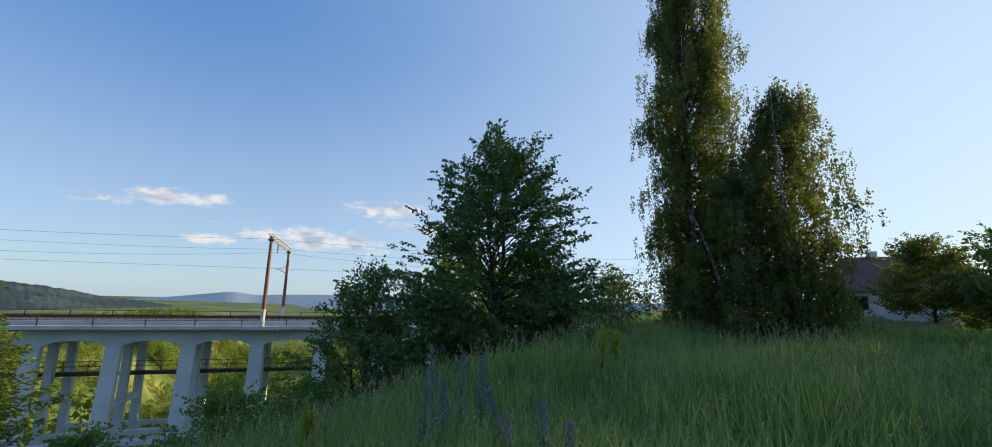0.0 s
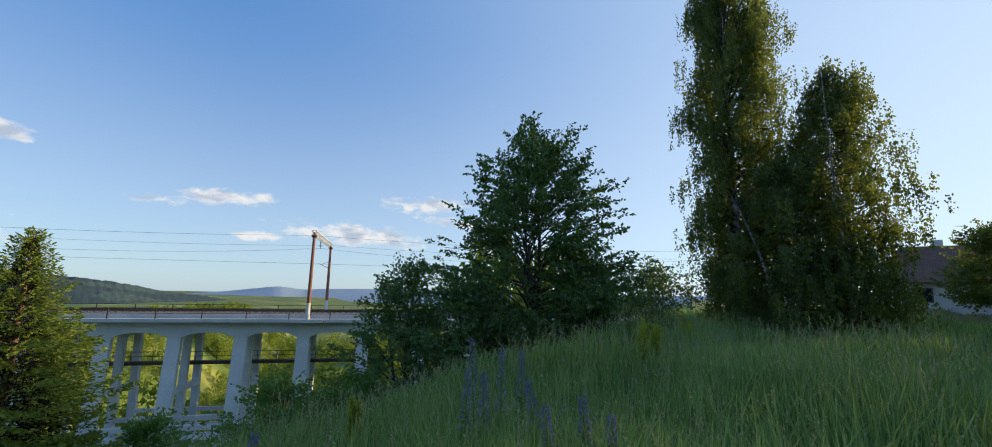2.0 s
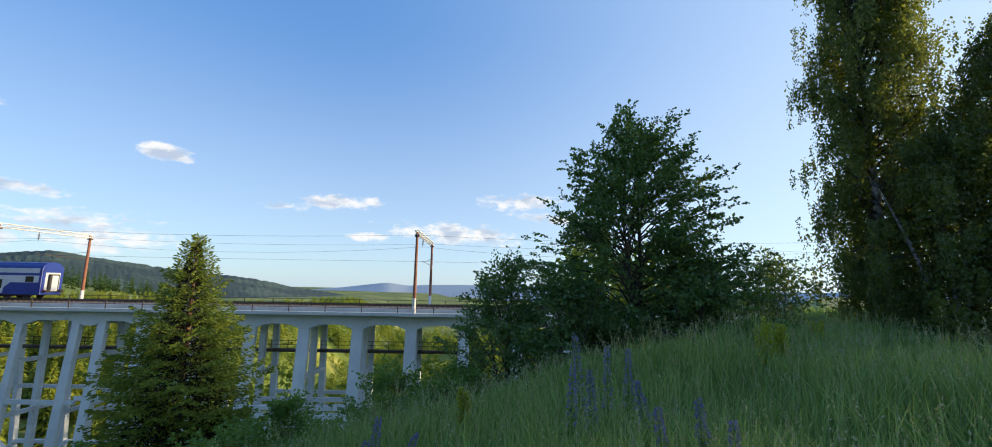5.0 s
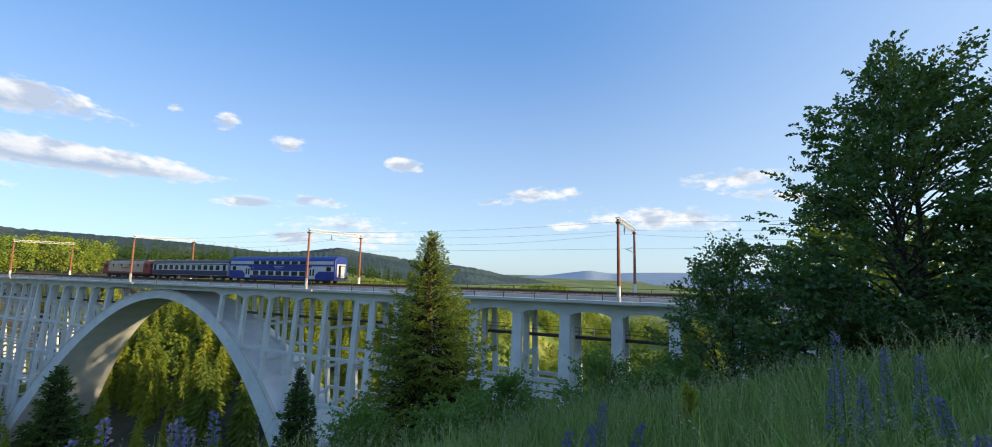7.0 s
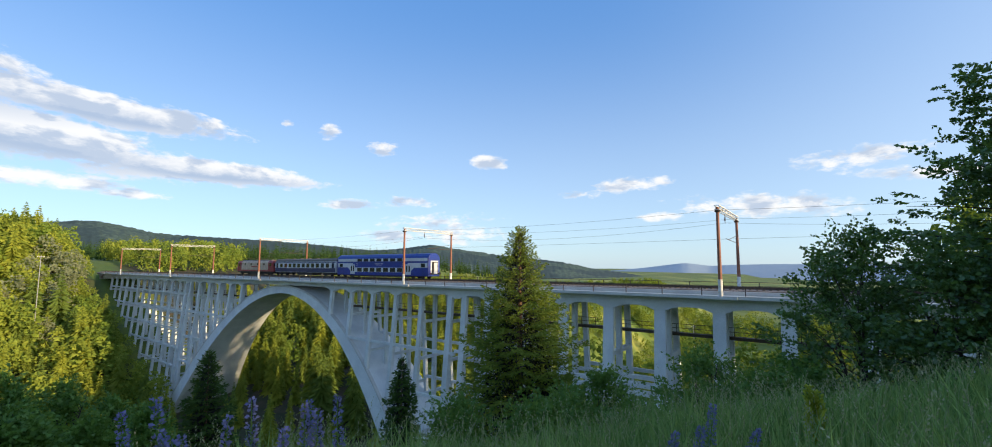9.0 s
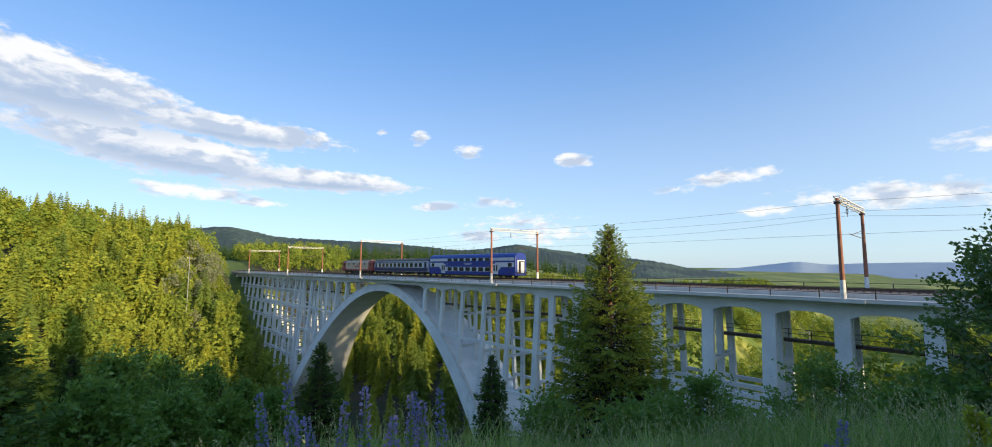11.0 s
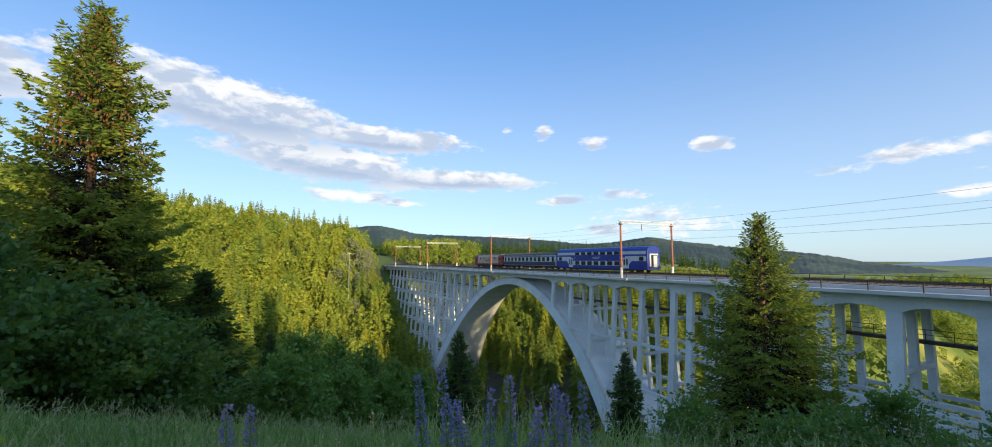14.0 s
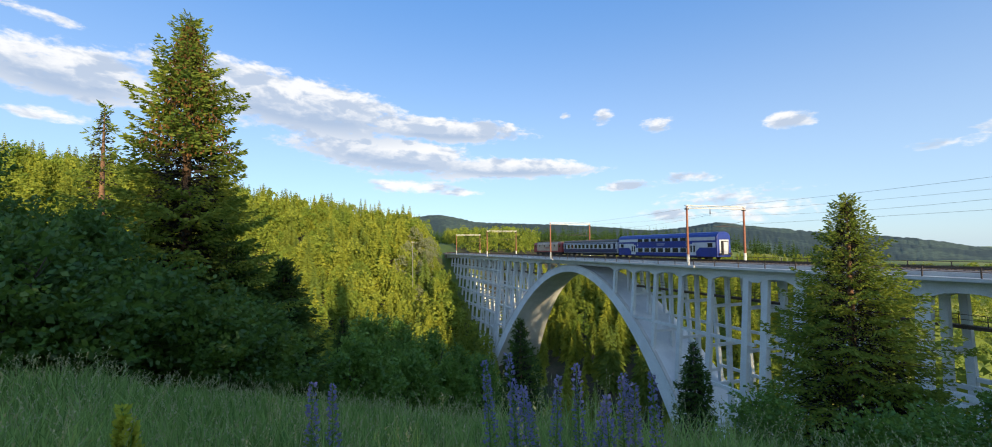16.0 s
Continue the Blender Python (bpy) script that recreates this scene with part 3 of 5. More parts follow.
def gantry(s, POST_P=POST_P):
    g = thing("catenary_gantry", SITE @ pose(-s, 0, deck_z(s)), "rust-red portal gantry with white feet and lattice beam", "gantry", "gantries over the track")
    for p in POST_P:
        post = part("post", Mesh().tube([(0, p, 1.75), (0, p, TOP - 0.2)], [0.21, 0.15], 10), RUST_PAINT, g, "rust-red steel post", smooth=False)
        part("post_foot", Mesh().tube([(0, p, -0.3), (0, p, 1.75)], [0.25, 0.215], 10), POST_WHITE, post, "white-painted post foot")
        part("bracket", Mesh().box(-1.6, 1.6, p - 0.45, p + 0.45, -0.36, -0.004), SLAB, g)
        part("clamp", Mesh().box(-0.26, 0.26, p - 0.22, p + 0.22, TOP - 0.75, TOP - 0.6), DARK_STEEL, post)
    beam = Mesh()
    p0, p1 = POST_P[0] - 0.25, POST_P[1] + 0.25
    for x in (-0.22, 0.22):
        for z in (TOP - 0.5, TOP - 0.04):
            beam.box(x - 0.04, x + 0.04, p0, p1, z - 0.04, z + 0.04)
        n = 16
        for i in range(n):
            a, b = p0 + (p1 - p0) * i / n, p0 + (p1 - p0) * (i + 1) / n
            za, zb = (TOP - 0.5, TOP - 0.04) if i % 2 else (TOP - 0.04, TOP - 0.5)
            beam.tube([(x, a, za), (x, b, zb)], 0.03, 4)
    for i in range(9):
        a = p0 + (p1 - p0) * i / 8
        for z in (TOP - 0.5, TOP - 0.04):
            beam.box(-0.2, 0.2, a - 0.03, a + 0.03, z - 0.025, z + 0.025)
    part("lattice_beam", beam, POST_WHITE, g, "pale lattice cross beam")
    for z0, p in ((TOP - 0.55, TRACK_P),):
        ins = Mesh().tube([(0, p, z0), (0, p, z0 - 0.25)], 0.03, 6)
        for k in range(4):
            ins.tube([(0, p, z0 - 0.3 - 0.14 * k), (0, p, z0 - 0.37 - 0.14 * k)], [0.13, 0.07], 8)
        ins.tube([(0, p, z0 - 0.25), (0, p, z0 - 1.1)], 0.025, 6)
        part("insulator", ins, DARK_STEEL, g, "dark hanging insulator")
    arm = Mesh().tube([(0, POST_P[1], 6.2), (0, TRACK_P + 0.2, 6.35)], 0.04, 6).tube([(0, POST_P[1], 7.2), (0, TRACK_P + 1.6, 6.3)], 0.03, 6)
    part("steady_arm", arm, DARK_STEEL, g)
    return g


for s in GANTRIES:
    gantry(s, WIDE_P if s < 20 else POST_P)


def wire(p, up, sag, s_list, name="overhead_wire"):
    m = Mesh()
    pts = []
    for a, b in zip(s_list, s_list[1:]):
        for i in range(10):
            t = i / 10
            s = a + (b - a) * t
            pts.append((-s, p, deck_z(s) + up - sag * 4 * t * (1 - t)))
    pts.append((-s_list[-1], p, deck_z(s_list[-1]) + up))
    m.tube(pts, 0.013, 5)
    ob = new(name, m.data(name, WIRE))
    ob.matrix_world = SITE
    return tagged(ob, "thin dark overhead wire strung between the gantries", "wire", "overhead wires")


WIRE_S = [-90.0, -40.4] + GANTRIES + [262.0]
wire(TRACK_P, 8.2, 1.1, WIRE_S)
wire(TRACK_P, 6.3, 0.05, WIRE_S)
wire(POST_P[0] - 0.1, 9.2, 0.5, WIRE_S)
wire(POST_P[1] + 0.1, 9.3, 0.5, WIRE_S)


# ---------------------------------------------------------------- the train
RAIL_UP = 0.76
REAR = 55.0


def vehicle(name, s0, label, category):
    """An empty on the rails at the vehicle's rear end; its x runs backwards along the track."""
    return thing(name, SITE @ pose(-s0, TRACK_P, deck_z(s0) + RAIL_UP) @ pose(0, 0, 0, 0, math.degrees(0.0055) * -1, 0), label, category, "train on the viaduct")


def shell(length, section, x0=0.0):
    m = Mesh()
    return m.sweep(section, [(lambda a, b, x=x: (x, a, b)) for x in (-x0 - length, -x0)])


def side_panel(x0, x1, z0, z1, y, thick=0.012):
    return Mesh().box(-x1, -x0, y - thick / 2, y + thick / 2, z0, z1)


def bogie(parent, x, base=2.5, wheel_r=0.46):
    b = part("bogie", Mesh().box(-x - base / 2 - 0.55, -x + base / 2 + 0.55, -1.05, -0.9, 0.42, 0.72).box(-x - base / 2 - 0.55, -x + base / 2 + 0.55, 0.9, 1.05, 0.42, 0.72).box(-x - 0.3, -x + 0.3, -0.95, 0.95, 0.4, 0.8), UNDER, parent, "black bogie frame")
    for dx in (-base / 2, base / 2):
        for y in (-0.78, 0.78):
            part("wheel", Mesh().tube([(-x + dx, y - 0.07, wheel_r), (-x + dx, y + 0.07, wheel_r)], wheel_r, 18), UNDER, b)
        part("axle_box", Mesh().box(-x + dx - 0.16, -x + dx + 0.16, -1.12, -1.0, 0.34, 0.62), UNDER, b)


def window(parent, x, z, w, h, y, frame_mat=None):
    f = part("window_frame", Mesh().box(-x - w / 2 - 0.05, -x + w / 2 + 0.05, y - 0.02, y + 0.02, z - 0.05, z + h + 0.05), frame_mat or UNDER, parent)
    part("pane", Mesh().box(-x - w / 2, -x + w / 2, y - 0.03, y + 0.03, z, z + h), GLASS, f)


def double_decker(s0):
    L = 26.6
    v = vehicle("double_deck_carriage", s0, "blue and pale grey double-deck railway carriage", "train carriage")
    low = [(-1.38, 0.55), (1.38, 0.55), (1.40, 1.2), (1.40, 3.8), (1.2, 4.15), (0.85, 4.45), (-0.85, 4.45), (-1.2, 4.15), (-1.40, 3.8), (-1.40, 1.2)]
    body = part("body", shell(L, low), BLUE, v, "glossy blue carriage body", bevel=0.06)
    part("roof", shell(L - 0.3, [(-1.0, 4.3), (1.0, 4.3), (0.86, 4.48), (0.4, 4.6), (-0.4, 4.6), (-0.86, 4.48)], 0.15), BLUE, v, "blue domed roof")
    for y in (-1.41, 1.41):
        part("stripe", side_panel(5.6, L - 5.6, 1.18, 2.05, y), PALE, body, "pale grey lower window band")
        part("stripe", side_panel(0.3, L - 0.3, 3.22, 3.78, y), PALE, body, "pale grey upper window band")
        for x0, x1 in ((0.3, 5.3), (L - 5.3, L - 0.3)):
            m = Mesh()
            inner = x1 if x0 < 5 else x0
            outer = x0 if x0 < 5 else x1
            q = (inner - outer) * 0.25
            a, b = outer, inner
            pts = [(a, 2.05), (a, 2.9), (b, 2.9), (b, 0.85), (b - q * 0.35, 0.85), (b - q * 0.75, 1.5), (b - q * 1.3, 2.05)]
            n = len(m.v)
            m.v.extend([(-px, y - 0.009, pz) for px, pz in pts] + [(-px, y + 0.009, pz) for px, pz in pts])
            k = len(pts)
            m.f.append(tuple(n + i for i in range(k))), m.f.append(tuple(n + k + i for i in reversed(range(k))))
            m.f.extend((n + i, n + (i + 1) % k, n + k + (i + 1) % k, n + k + i) for i in range(k))
            part("stripe", m, PALE, body, "pale grey swoosh at the carriage end")
            door_x = b - q * 0.1
            door = part("door", Mesh().box(-door_x - 0.7, -door_x + 0.7, y - 0.025, y + 0.025, 0.75, 2.65), PALE, v, "pale double door")
            for dx in (-0.34, 0.34):
                part("pane", Mesh().box(-door_x + dx - 0.18, -door_x + dx + 0.18, y - 0.035, y + 0.035, 1.3, 2.4), GLASS, door)
        for i in range(7):
            x = 7.4 + i * (L - 14.8) / 6
            window(v, x, 1.28, 1.3, 0.66, y * 1.005)
            window(v, x, 3.28, 1.3, 0.44, y * 1.005)
        for x in (1.4, L - 1.4):
            window(v, x, 2.15, 0.9, 0.6, y * 1.005)
        for x in (6.6, L - 6.6):
            cu = bpy.data.curves.new("class_number", "FONT")
            cu.body, cu.size, cu.extrude = "2", 0.7, 0.005
            cu.materials.append(PALE)
            t = new("class_number", cu)
            t.parent = body
            t.matrix_local = pose(-x - 0.2, y - 0.02 if y < 0 else y + 0.02, 2.4, 90, 0, 0 if y < 0 else 180)
        part("lettering_bar", side_panel(L / 2 - 1.2, L / 2 + 1.2, 2.72, 2.82, y), PALE, body)
        part("lettering_bar", side_panel(L / 2 - 0.9, L / 2 + 0.9, 2.5, 2.57, y), PALE, body)
    # rear end with its gangway
    part("end_wall", Mesh().box(0.0, 0.03, -1.25, 1.25, 0.75, 3.9), BLUE, v, "blue end wall")
    part("end_panel", Mesh().box(0.03, 0.045, -0.95, 0.95, 0.9, 3.3), PALE, v, "pale grey end panel")
    gang = part("gangway", Mesh().box(0.03, 0.35, -0.62, 0.62, 0.9, 3.1), UNDER, v, "black rubber gangway", bevel=0.08)
    part("gangway_door", Mesh().box(0.35, 0.38, -0.4, 0.4, 1.0, 2.95), PALE, gang)
    for y in (-1.0, 1.0):
        part("tail_lamp", Mesh().tube([(0.03, y, 1.05), (0.1, y, 1.05)], 0.11, 12), LAMP_RED, v, "red tail lamp")
        part("buffer", Mesh().tube([(0, y * 0.88, 1.02), (0.5, y * 0.88, 1.02), (0.5, y * 0.88, 1.02), (0.56, y * 0.88, 1.02)], [0.1, 0.1, 0.24, 0.24], 14), UNDER, v)
    part("underframe", Mesh().box(-L + 5, -5, -1.3, 1.3, 0.3, 0.56), UNDER, v)
    for x in (3.2, L - 3.2):
        bogie(v, x)
    return v


def coach(s0):
    L = 24.5
    v = vehicle("passenger_coach", s0, "grey and navy blue railway coach with dark roof", "train carriage")
    part("body", shell(L, [(-1.38, 0.9), (1.38, 0.9), (1.42, 1.2), (1.42, 3.1), (1.36, 3.32), (-1.36, 3.32), (-1.42, 3.1), (-1.42, 1.2)]), PALE, v, "pale grey coach body", bevel=0.05)
    part("roof", shell(L, [(-1.4, 3.3), (1.4, 3.3), (1.2, 3.68), (0.7, 3.95), (-0.7, 3.95), (-1.2, 3.68)]), ROOF_GREY, v, "sooty grey roof")
    for i in range(7):
        x = 2.5 + i * 3.2
        part("roof_vent", Mesh().box(-x - 0.25, -x + 0.25, -0.3, 0.3, 3.94, 4.06), ROOF_GREY, v)
    for y in (-1.43, 1.43):
        part("stripe", side_panel(0.05, L - 0.05, 0.98, 1.85, y), NAVY, v, "navy blue lower band")
        part("stripe", side_panel(0.05, L - 0.05, 3.02, 3.18, y), NAVY, v)
        for i in range(11):
            window(v, 2.9 + i * (L - 5.8) / 10, 1.98, 1.15, 0.9, y, PALE)
        for x in (0.95, L - 0.95):
            d = part("door", Mesh().box(-x - 0.42, -x + 0.42, y - 0.02, y + 0.02, 1.0, 3.0), NAVY, v, "navy blue coach door")
            part("pane", Mesh().box(-x - 0.25, -x + 0.25, y - 0.03, y + 0.03, 2.0, 2.8), GLASS, d)
    part("underframe", Mesh().box(-L, 0, -1.3, 1.3, 0.72, 0.9).box(-15, -9, -1.2, 1.2, 0.3, 0.72), UNDER, v)
    for x in (-0.25, L + 0.25):
        part("gangway", Mesh().box(-x - 0.25, -x + 0.25, -0.6, 0.6, 1.0, 3.1), UNDER, v)
    for x in (3.2, L - 3.2):
        bogie(v, x)
    return v


def locomotive(s0):
    L = 19.0
    v = vehicle("electric_locomotive", s0, "dusty cream and red electric locomotive with round portholes", "locomotive")
    sec = [(-1.45, 0.95), (1.45, 0.95), (1.48, 1.4), (1.48, 3.1), (1.2, 3.65), (-1.2, 3.65), (-1.48, 3.1), (-1.48, 1.4)]
    part("body", shell(L - 5.2, sec, 2.6), LOCO_CREAM, v, "dusty cream body side", bevel=0.05)
    for flip in (0, 1):
        x0, x1 = (0.0, 2.6) if not flip else (L, L - 2.6)
        m = Mesh()
        m.sweep(sec, [(lambda a, b, x=x1: (-x, a, b)), (lambda a, b, x=(x0 * 0.8 + x1 * 0.2): (-x, a, b)),
                      (lambda a, b, x=x0, o=(0.45 if not flip else -0.45): (-x - (o if b > 2.2 else 0) * max(0, b - 2.0) / 1.4, a * 0.94, b))])
        cab = part("cab", m, LOCO_RED, v, "dark red driver's cab")
        for y in (-1.49, 1.49):
            xs = 1.5 if not flip else L - 1.5
            part("cab_window", Mesh().box(-xs - 0.4, -xs + 0.4, y - 0.03, y + 0.03, 2.25, 3.0), GLASS, cab)
        xe = -0.27 if not flip else -(L - 0.27)
        for y in (-0.72, 0.72):
            part("windscreen", Mesh().hexa([(xe - 0.2, y - 0.5, 2.3), (xe + 0.2, y - 0.5, 2.3), (xe + 0.2, y + 0.5, 2.3), (xe - 0.2, y + 0.5, 2.3),
                                            (xe - 0.28, y - 0.45, 3.05), (xe + 0.12, y - 0.45, 3.05), (xe + 0.12, y + 0.45, 3.05), (xe - 0.28, y + 0.45, 3.05)]), GLASS, cab)
            part("headlamp", Mesh().tube([(0.0 if not flip else -L, y * 1.2, 1.55), (0.08 if not flip else -L - 0.08, y * 1.2, 1.55)], 0.14, 12), POST_WHITE, cab)
            part("buffer", Mesh().tube([(0 if not flip else -L, y * 1.2, 1.05), (0.5 if not flip else -L - 0.5, y * 1.2, 1.05)], 0.18, 12), UNDER, v)
    for y in (-1.49, 1.49):
        part("stripe", side_panel(2.6, L - 2.6, 0.98, 1.3, y), LOCO_RED, v, "red lower band")
        for i in range(4):
            x = 4.6 + i * (L - 9.2) / 3
            part("porthole", Mesh().tube([(-x, y - 0.03, 2.75), (-x, y + 0.03, 2.75)], 0.28, 16), GLASS, v, "round dark porthole")
        part("lettering_bar", side_panel(L / 2 - 1.6, L / 2 + 1.6, 2.0, 2.25, y), LOCO_RED, v)
    part("roof", shell(L - 4, [(-1.2, 3.64), (1.2, 3.64), (0.9, 3.85), (-0.9, 3.85)], 2.0), ROOF_GREY, v)
    kit = Mesh()
    for x in (6, 7.5, 9, 10.5, 12):
        kit.tube([(-x, 0, 3.85), (-x, 0, 4.25)], [0.12, 0.08], 8)
    kit.tube([(-5, 0, 4.27), (-13, 0, 4.27)], 0.03, 6)
    part("roof_insulators", kit, DARK_STEEL, v)
    for x, up in ((3.6, True), (L - 3.6, False)):
        d = 1 if x < L / 2 else -1
        z1, z2 = (4.85, 5.5) if up else (4.1, 4.2)
        pan = Mesh()
        for y in (-0.35, 0.35):
            pan.tube([(-x, y, 3.85), (-x - d * 1.3, y, z1)], 0.03, 6).tube([(-x - d * 1.3, y, z1), (-x + d * 0.1, y * 1.4, z2)], 0.025, 6)
        pan.tube([(-x + d * 0.1, -0.8, z2 + 0.03), (-x + d * 0.1, 0.8, z2 + 0.03)], 0.04, 6)
        part("pantograph", pan, DARK_STEEL, v, "dark steel pantograph")
    part("underframe", Mesh().box(-L + 0.2, -0.2, -1.35, 1.35, 0.75, 0.96).box(-12, -7, -1.25, 1.25, 0.25, 0.75), UNDER, v)
    for x in (4.0, L - 4.0):
        bogie(v, x, 4.3, 0.6)
    return v


double_decker(REAR)
coach(REAR + 27.2)
locomotive(REAR + 52.5)


# ---------------------------------------------------------------- distant hills
def hill_material(name, low, high, scale, rough=0.55):
    m = bpy.data.materials.new(name)
    m.use_nodes = True
    N = Nodes(m.node_tree)
    at = N.add("ShaderNodeTexCoord").outputs["Object"]
    broad, fine = N.noise(at, scale, 5.0, 0.6), N.noise(at, scale * 14, 4.0, 0.7)
    c = N.mix(N.ramp(broad, 0.5, 0.6), low, high)
    c = N.mix(N.ramp(fine, 0.35, 0.65, 0.0, rough), c, tuple(v * 0.6 for v in low))
    p = N.add("ShaderNodeBsdfPrincipled")
    N.put(p.inputs["Base Color"], c), N.put(p.inputs["Roughness"], 1.0)
    N.links.new(p.outputs[0], N.add("ShaderNodeOutputMaterial").inputs[0])
    return m


def ridge(name, dist, depth, profile, material, label, jag=0.06, seed=1, base=-60):
    """A range of hills at a distance: yaw and elevation of its skyline."""
    rng = np.random.default_rng(seed)
    yaws = np.arange(min(profile), max(profile), 0.12)
    els = np.interp(yaws, sorted(profile), [profile[k] for k in sorted(profile)])
    els = np.convolve(np.pad(els, 10, "edge"), np.hanning(21) / np.hanning(21).sum(), "valid")
    v, rows = [], 18
    for r in range(rows):
        t = r / (rows - 1)
        d = dist - depth * (1 - t)
        bumps = np.convolve(rng.normal(size=len(yaws)), np.ones(3) / 3, "same") * jag
        dd = d + rng.normal(size=len(yaws)) * depth * 0.08 * jag * (t < 1)
        z = base + (EYE + dist * np.tan(np.radians(els + bumps)) - base) * (t ** 0.8)
        v.append(np.stack([-np.sin(np.radians(yaws)) * dd, np.cos(np.radians(yaws)) * dd, z], 1))
    n = len(yaws)
    v = np.concatenate(v)
    i, j = np.meshgrid(np.arange(rows - 1), np.arange(n - 1), indexing="ij")
    f = np.stack([i * n + j, i * n + j + 1, (i + 1) * n + j + 1, (i + 1) * n + j], -1).reshape(-1, 4)
    ob = new(name, mesh_from(name, v, f, material))
    ob.data.polygons.foreach_set("use_smooth", [True] * len(ob.data.polygons))
    return tagged(ob, label, "hills", kind="structure")


# haze is put into both colours as a blue tint, stronger on the far one
HILL_NEAR = hill_material("wooded_hill", (0.03, 0.062, 0.06), (0.08, 0.125, 0.09), 0.006, 0.8)
HILL_FAR = hill_material("haze_blue_hill", (0.29, 0.36, 0.44), (0.32, 0.39, 0.46), 0.0015, 0.08)
ridge("backdrop_hills", 1700, 700, {30: -1.9, 32: -1.7, 36: -1.0, 40.4: -0.4, 43: 0.2, 46: 0.6, 50: 0.9, 54: 1.5, 58: 2.0, 60.6: 2.45, 64: 1.9, 68: 1.6, 74: 2.2, 80: 2.6, 86: 2.8,
                                    90: 3.0, 92.5: 3.6, 94.8: 4.0, 98: 3.6, 102: 3.2, 112: 3}, HILL_NEAR, "dark wooded hills in the distance", 0.05, 3, -80)
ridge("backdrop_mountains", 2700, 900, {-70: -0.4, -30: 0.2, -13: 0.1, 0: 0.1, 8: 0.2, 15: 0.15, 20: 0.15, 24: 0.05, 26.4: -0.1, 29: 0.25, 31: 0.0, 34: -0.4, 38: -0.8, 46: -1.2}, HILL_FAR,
      "mountains on the horizon tinted pale blue for haze", 0.006, 4, -260)


# ---------------------------------------------------------------- trees
def spruce_cards(h, r, seed, levels, per, sprays, size, bare=0.06, power=0.8, gap=None, ragged=0.0, fine=4):
    """Whorls of boughs: each bough droops, lifts its tip and carries side twigs set with needles. gap: two heights and a direction left open."""
    rng = np.random.default_rng(seed)
    P, D, S, bones = [], [], [], []
    for i in range(levels):
        t0 = bare + (1 - bare) * (i + 0.2) / levels
        whorl = 1 + rng.normal(0, 0.10 + ragged)
        start = rng.uniform(0, 2 * math.pi)
        for k in range(per):
            t = min(t0 + rng.uniform(-0.4, 0.4) / levels, 0.985)
            a = start + 2 * math.pi * (k + rng.uniform(-0.35, 0.35)) / per
            if gap and gap[0] < t < gap[1] and abs((a - gap[2] + math.pi) % (2 * math.pi) - math.pi) < 0.75:
                continue
            if rng.uniform() < ragged:
                continue
            reach = r * (1 - t) ** power + 0.03 * r
            ln = max(reach * whorl * rng.uniform(0.72, 1.12), 0.12)
            n = max(3, int(sprays * (ln / r) ** 0.8) + 2)
            u = (np.arange(n) + rng.uniform(0.2, 0.8, n)) / n
            u = 0.22 + 0.78 * u if ln > 0.9 else u
            slope, lift = 0.55 * t ** 2 - 0.42 * (1 - t), 0.30 * (1 - t) + 0.05
            ca, sa = math.cos(a), math.sin(a)
            z0 = h * t
            axis = np.stack([ca * ln * u, sa * ln * u, z0 + ln * (slope * u + lift * u * u)], 1)
            bones.append((ca, sa, ln, z0, slope, lift))
            for side in (-1, 1):
                twig = (0.40 * ln * (1 - u) ** 0.8 + 0.35 * min(size, 0.4 * ln)) * rng.uniform(0.6, 1.15, n)
                tx, ty = ca * 0.75 - side * sa * 0.75, sa * 0.75 + side * ca * 0.75
                for q in np.linspace(0.0, 1.0, fine):
                    base = axis + np.stack([tx * twig * q, ty * twig * q, -0.22 * twig * q - 0.10 * size * q], 1) + rng.normal(0, 0.10 * size, (n, 3))
                    d = np.stack([tx + rng.normal(0, 0.28, n), ty + rng.normal(0, 0.28, n), -0.32 + 0.35 * t + rng.normal(0, 0.28, n)], 1)
                    P.append(base), D.append(d), S.append(size * rng.uniform(0.6, 1.2, n) * (0.42 + 0.58 * min(ln / (0.5 * r), 1.0)))
            P.append(axis[-1:]), D.append(np.array([[ca, sa, 0.15 + 0.5 * t]])), S.append(np.array([size]))
    n = 26
    P.append(np.stack([rng.normal(0, 0.03, n), rng.normal(0, 0.03, n), h * rng.uniform(0.93, 0.995, n)], 1))
    D.append(np.stack([rng.normal(0, 0.5, n), rng.normal(0, 0.5, n), np.full(n, 0.8)], 1)), S.append(np.full(n, size * 0.6))
    return np.concatenate(P), np.concatenate(D), np.concatenate(S), bones


